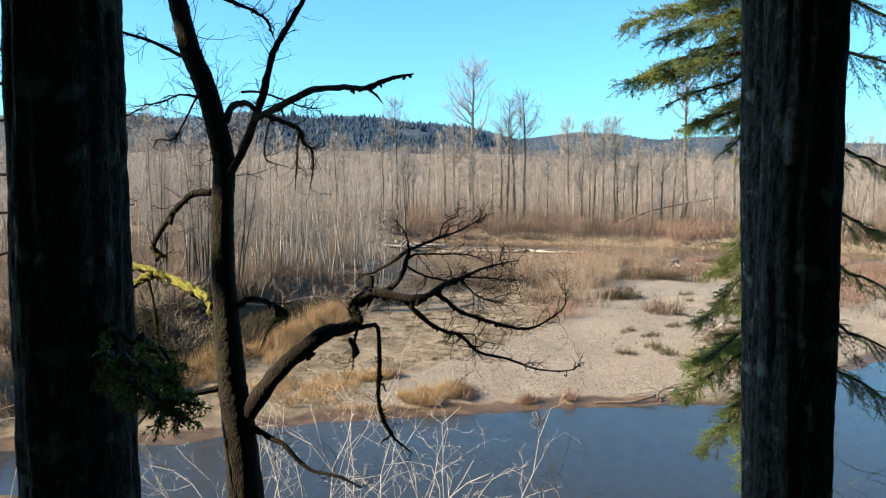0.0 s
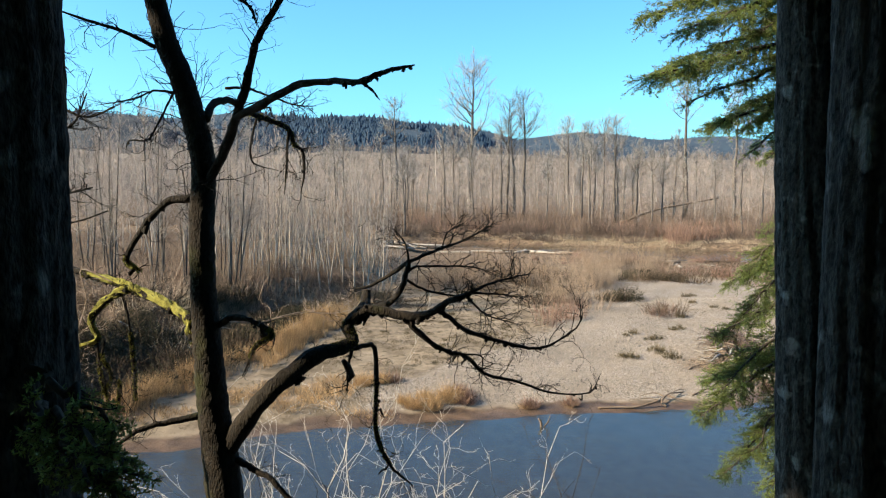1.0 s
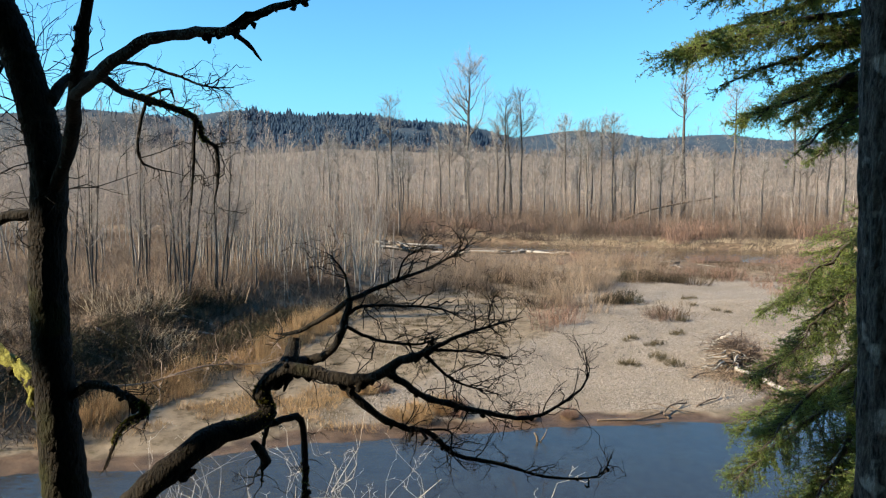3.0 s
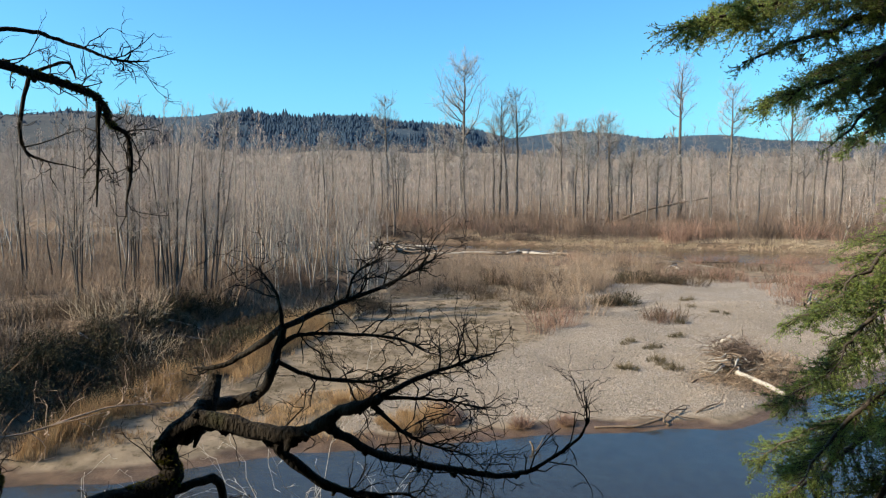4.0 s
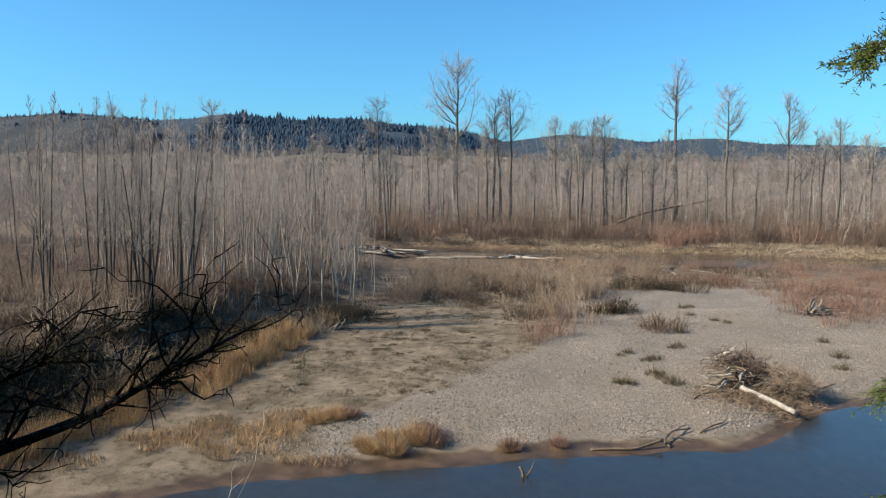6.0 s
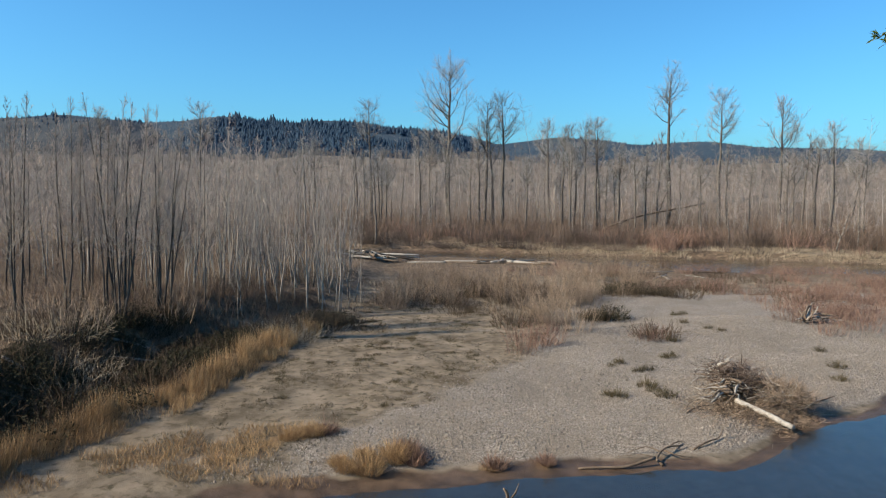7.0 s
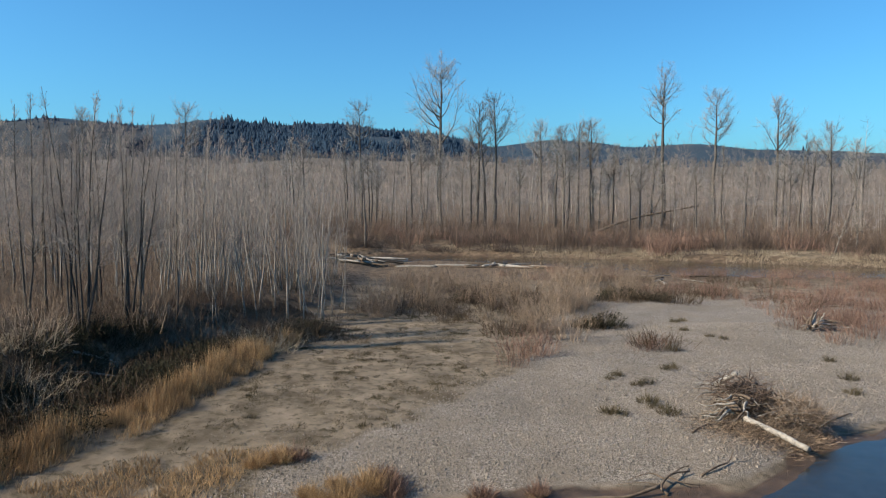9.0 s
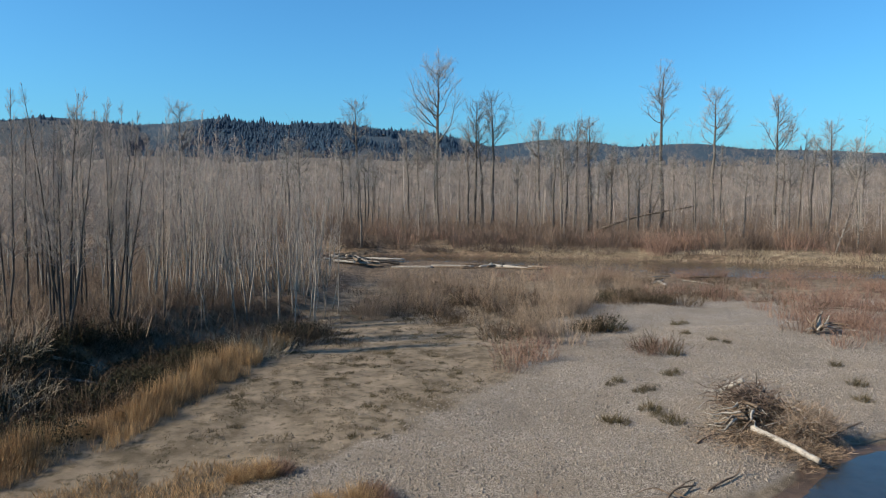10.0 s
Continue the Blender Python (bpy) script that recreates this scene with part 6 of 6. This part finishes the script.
    while stack:
        p0, d0, l0, rr, lev = stack.pop()
        for _j in range(4):
            p1 = p0 + d0 * l0 / 4
            frusta(twigs, [p0], [p1], rr, rr * 0.82, 4)
            d0 = unit(d0 + rng.normal(0, 0.44, 3) + [0, 0, 0.05])
            p0, rr = p1, rr * 0.82
            if lev < 2 and rng.uniform() < chance:
                stack.append((p0, unit(d0 + rng.normal(0, 0.6, 3)), l0 * rng.uniform(0.4, 0.75), max(rr * 0.8, 0.0013), lev + 1))


def build_leaning_alder():
    """A bare tree whose boughs reach in from beside the way."""
    rng = np.random.default_rng(171)
    root = empty("bare_alder", (0, 0, 0), label="leafless alder reaching bare boughs over the bank", category="tree", group="near bank trees")
    zb = float(ground_z(-4.6, 7.0)) - 0.15
    s = Shape()
    q = spline([(-4.6, 7.0, zb), (-4.5, 7.0, 5.5), (-4.4, 7.0, 7.5), (-4.5, 7.0, 9.5), (-4.6, 7.1, 12.0)], 6)
    tube(s, q, np.linspace(0.13, 0.05, len(q)), 10, 0.08, 172)
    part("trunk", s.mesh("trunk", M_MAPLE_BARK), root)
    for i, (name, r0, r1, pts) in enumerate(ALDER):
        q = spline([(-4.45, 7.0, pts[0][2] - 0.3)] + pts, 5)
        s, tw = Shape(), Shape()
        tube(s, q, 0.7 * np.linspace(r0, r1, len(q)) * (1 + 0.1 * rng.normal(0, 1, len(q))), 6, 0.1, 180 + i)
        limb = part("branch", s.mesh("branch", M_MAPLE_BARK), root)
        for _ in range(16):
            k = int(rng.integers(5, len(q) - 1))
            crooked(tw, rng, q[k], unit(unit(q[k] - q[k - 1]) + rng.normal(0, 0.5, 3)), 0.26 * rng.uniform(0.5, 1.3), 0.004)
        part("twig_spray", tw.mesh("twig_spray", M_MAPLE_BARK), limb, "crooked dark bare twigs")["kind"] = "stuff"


def build_maple():
    rng = np.random.default_rng(123)
    root = empty("bare_maple", (0, 0, 0), label="dark leafless maple with mossy crooked branches leaning over the river", category="tree", group="near bank trees")
    zb = float(ground_z(-1.1, 6.3)) - 0.15
    mossy = {"moss_arm": (0.0, 0.75), "moss_side": (0.0, 1.0), "moss_hang": (0.4, 1.0), "moss_hang2": (0.3, 1.0), "moss_hang3": (0.2, 0.8), "moss_hang4": (0.2, 1.0), "big": (0.10, 0.5), "hang_arm": (0.35, 0.8), "stub": (0.5, 0.9), "trunk": (0.16, 0.42), "left_up": (0.75, 1.0), "loop": (0.35, 0.7)}
    for i, (name, r0, r1, pts) in enumerate(SNAG):
        twigs, moss = Shape(), Shape()
        r0, r1 = (r0 * 0.88, r1 * 0.88) if name not in ("arm", "stem", "loop") else (r0 * 0.74, r1 * 0.8)
        if name == "trunk":
            pts = [(-1.05, 6.32, zb), (-1.1, 6.3, zb + 1.2)] + pts
        q = spline(pts, 5 if name != "trunk" else 18)
        n = len(q)
        rad = np.linspace(r0, r1, n)
        if name == "trunk":
            rad = np.interp(np.arange(n), [0, 18, 42, 90, 180, n], [0.19, 0.14, 0.108, 0.080, 0.070, 0.05])
        if name not in ("trunk", "big", "up0", "up1", "stem"):
            rad[-4:] *= [0.9, 0.8, 0.65, 0.4]
        wig = rng.normal(0, 1, (n, 3)) * np.minimum(rad, 0.02)[:, None] * 0.14
        wig[:2] = 0
        s = Shape()
        if name == "trunk":
            tube(s, q + wig * 0.12, rad * (1 + 0.015 * rng.normal(0, 1, n)), 30, 0.05, 500 + i)
        else:
            tube(s, q + wig, rad * (1 + 0.07 * rng.normal(0, 1, n)), 12 if r0 > 0.05 else 9, 0.07, 500 + i)
        # The pale branches are sunlit ones; their brightness is a lighter bark colour.
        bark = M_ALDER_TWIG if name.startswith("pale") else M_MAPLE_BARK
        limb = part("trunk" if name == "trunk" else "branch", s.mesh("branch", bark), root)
        if name in mossy:
            a, b = mossy[name]
            m = int((260 if name == "trunk" else 1500 if name == "big" else 800) * np.sum(np.linalg.norm(np.diff(q, axis=0), axis=1)) * (b - a)) + 40
            u = rng.uniform(a, b, m) * (n - 1)
            k = np.minimum(u.astype(int), n - 2)
            f = (u - k)[:, None]
            c = q[k] * (1 - f) + q[k + 1] * f
            rr = (rad[k] + 0.004)[:, None]
            if name in ("moss_arm", "moss_side", "left_up"):
                ia, ib = int(a * (n - 1)), max(int(b * (n - 1)), int(a * (n - 1)) + 4)
                seg = np.arange(ia, min(ib, n - 1) + 1)
                thick = rad[seg] * 0.85 + 0.004
                thick = thick * (0.75 + 0.6 * fractal(seg * 0.9, seg * 0.0 + i, 33))
                thick[[0, -1]] *= 0.3
                tube(moss, q[seg] + np.stack([-0.15 * rad[seg], -0.1 * rad[seg], 0.34 * rad[seg]], 1), thick, 10, 0.34, 900 + i)
            dr = unit(rng.normal(0, 1, (m, 3)) + ([-0.9, -0.5, 0.1] if name == "trunk" else [-0.2, 0, 0.6]))
            for _ in range(13):
                dv = unit(dr + rng.normal(0, 0.5, (m, 3)))
                blades(moss, c + dr * rr * 0.7, c + dr * rr * 0.8 + dv * rng.uniform(0.004, 0.013, (m, 1)), 0.0024)
        # twigs: crooked, in two or three joints
        if name in ("trunk",):
            u0, cnt, ln0 = 0.45, 74, 0.34
        else:
            u0 = 0.25
            length = float(np.sum(np.linalg.norm(np.diff(q, axis=0), axis=1)))
            dens = {"up0": 0, "up1": 4, "up2": 5, "right1": 16, "right2": 13, "right2b": 20, "right3": 22, "right3b": 26, "right3c": 26, "big": 5, "arm": 1, "up3": 17, "up4": 34, "up5": 30, "mid1": 20, "mid2": 20, "stem": 9, "loop": 13, "far_top": 14, "pale4": 12, "pale1": 12, "high_left2": 12, "top_arm": 10}.get(name, 8)
            cnt, ln0 = int(length * dens * 1.35) + 1, 0.20
        for _ in range(0 if name in ("arm", "armlet") else cnt):
            u = rng.uniform(u0, 1) * (n - 1.001)
            k = int(u)
            p = q[k] + (q[k + 1] - q[k]) * (u - k)
            d = unit(unit(q[k + 1] - q[k]) * 0.8 + rng.normal(0, 0.55, 3) + [0, 0, 0.12])
            crooked(twigs, rng, p, d, ln0 * rng.uniform(0.5, 1.3), min(0.0036, rad[k] * 0.6))
        lumps = Shape()
        for _ in range({"big": 26, "arm": 12, "stub": 8, "right1": 10, "right2": 10, "hang_arm": 14, "loop": 10, "moss_arm": 14, "left_up": 10, "top_arm": 8, "droop3": 3, "moss_hang": 10, "stem": 8, "hang2": 6}.get(name, 0)):
            k = int(rng.integers(n // 4, n - 1)) if name != "arm" or rng.uniform() < 0.4 else int(rng.integers(int(n * 0.8), n - 1))
            ln = rng.uniform(0.006, 0.02) + (0.05 if rng.uniform() < 0.12 else 0.0)
            c = q[k] + rng.normal(0, 0.5, 3) * rad[k] + [0, 0, -0.4 * rad[k]]
            m = 4
            path = c + np.concatenate([np.zeros((1, 3)), np.cumsum(rng.normal(0, 0.35, (m - 1, 3)) * ln + [0, 0, -0.18 * ln], 0)])
            tube(lumps, path, (0.55 * rad[k] + 0.005) * np.array([0.6, 1.0, 0.9, 0.4]) * rng.uniform(0.6, 1.3), 7, 0.4, int(rng.integers(1e6)))
        if lumps.count:
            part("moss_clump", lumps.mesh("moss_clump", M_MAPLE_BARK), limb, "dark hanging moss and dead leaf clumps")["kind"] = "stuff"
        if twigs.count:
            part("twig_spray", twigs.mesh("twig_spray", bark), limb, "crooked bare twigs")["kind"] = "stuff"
        if moss.count:
            part("moss", moss.mesh("moss", M_MOSS, False), limb, "yellow-green moss tufts")["kind"] = "stuff"


def pale_shrub(x, y, height, count, seed, spread=0.5, lean=(0, 0), mat=None):
    rng = np.random.default_rng(seed)
    z = float(ground_z(x, y))
    root = empty("bare_shrub", (x, y, z), label="bare shrub with pale sunlit twigs on the bank", category="shrub", group="pale bank shrubs")
    for i in range(count):
        s = Shape()
        p, d = np.array([rng.normal(0, 0.12), rng.normal(0, 0.12), -0.1]), unit(np.array([rng.normal(lean[0], spread), rng.normal(lean[1], spread), 1.0]))
        stack = [(p, d, height * rng.uniform(0.6, 1.05), 0.0085, 0)]
        while stack:
            p0, d0, l0, rr, lev = stack.pop()
            m = 6 if lev == 0 else 3
            for j in range(m):
                p1 = p0 + d0 * l0 / m
                frusta(s, [p0], [p1], rr, rr * 0.84, 4)
                d0 = unit(d0 + rng.normal(0, 0.32, 3) + [0, 0, 0.06])
                p0, rr = p1, rr * 0.84
                if lev < 3 and (j > 1 or lev > 0) and rng.uniform() < 0.9:
                    stack.append((p0, unit(d0 + rng.normal(0, 0.75, 3)), l0 * rng.uniform(0.16, 0.42), max(rr * 0.62, 0.0020), lev + 1))
        part("stem", s.mesh("stem", mat or M_PALE_TWIG), root)


def build_shade_conifers():
    """Unseen conifers added behind and beside the start of the way; their crowns shade the trees in front."""
    rng = np.random.default_rng(131)
    kinds = []
    # The last kind is bare low down, so it shades only the upper parts.
    for low in (2.2, 2.2, 2.2, 10.0):
        root = empty("bank_conifer", (0, 0, 0), label="unseen tall dense green conifer added to shade the near bank", category="tree", group="bank forest")
        wood, leaf = Shape(), Shape()
        tube(wood, [(0, 0, -0.3), (0, 0, 1), (0, 0, 10), (0, 0, 22)], [0.34, 0.27, 0.18, 0.03], 10, 0.06, 7)
        n = 230
        z = low + (21.5 - low) * rng.uniform(0, 1, n)
        ln = 2.5 * (1.08 - z / 22.0) ** 0.7 * rng.uniform(0.7, 1.15, n)
        a = rng.uniform(0, 6.28, n)
        d = unit(np.stack([np.cos(a), np.sin(a), rng.uniform(-0.45, -0.05, n)], 1))
        p0 = np.stack([0 * z, 0 * z, z], 1)
        p1 = p0 + d * ln[:, None]
        spikes(wood, p0, p1, 0.03)
        for _k in range(15):
            g = rng.uniform(0.15, 1, (n, 1))
            b0 = p0 + (p1 - p0) * g
            e = unit(d + rng.normal(0, 0.55, (n, 3)) + [0, 0, -0.15])
            blades(leaf, b0, b0 + e * (0.9 * (1.15 - 0.6 * g)), 0.17)
        part("trunk", wood.mesh("trunk", M_FIR_BARK), root)
        part("crown", leaf.mesh("crown", M_NEEDLE, False), root, "dense dark green needles")["kind"] = "stuff"
        kinds.append(root)
    # Added on the sun's line to shade the maple's top and the right trunk.
    copies(kinds[3:], [(-8.4, 3.9)], rng, 1.0, 1.03, 0.5)
    copies(kinds[:3], [(-6.7, 1.9), (-5.6, -0.4), (-9.6, 1.2), (-3.6, -1.6), (3.6, -1.4), (0.4, -2.8), (-5.2, -3.0), (-2.2, -4.6), (1.6, -4.0), (5.4, -3.4), (8.6, -0.6), (9.0, 4.0), (12.5, 8.0), (13.5, 2.5), (-9.2, -3.0),
                   (-15.5, 0.5), (0.0, -8.5), (4.6, -8.2), (-5.4, -8.4), (9.6, -6.4), (6.0, 1.2), (-13.5, -2.0)], rng, 0.85, 1.15, 1.0)


build_near_conifers()
build_maple()
build_leaning_alder()
build_shade_conifers()
pale_shrub(-0.5, 9.2, 2.5, 11, 201, 0.36)
pale_shrub(-1.3, 9.4, 2.3, 10, 202, 0.40)
pale_shrub(0.3, 9.6, 2.3, 7, 206, 0.36)
pale_shrub(-2.2, 9.3, 2.2, 8, 207, 0.40)
pale_shrub(4.6, 8.3, 2.9, 7, 203, 0.25)
pale_shrub(1.7, 8.7, 2.6, 4, 204, 0.22, mat=M_TWIG)
pale_shrub(-2.9, 6.4, 3.4, 5, 205, 0.2)
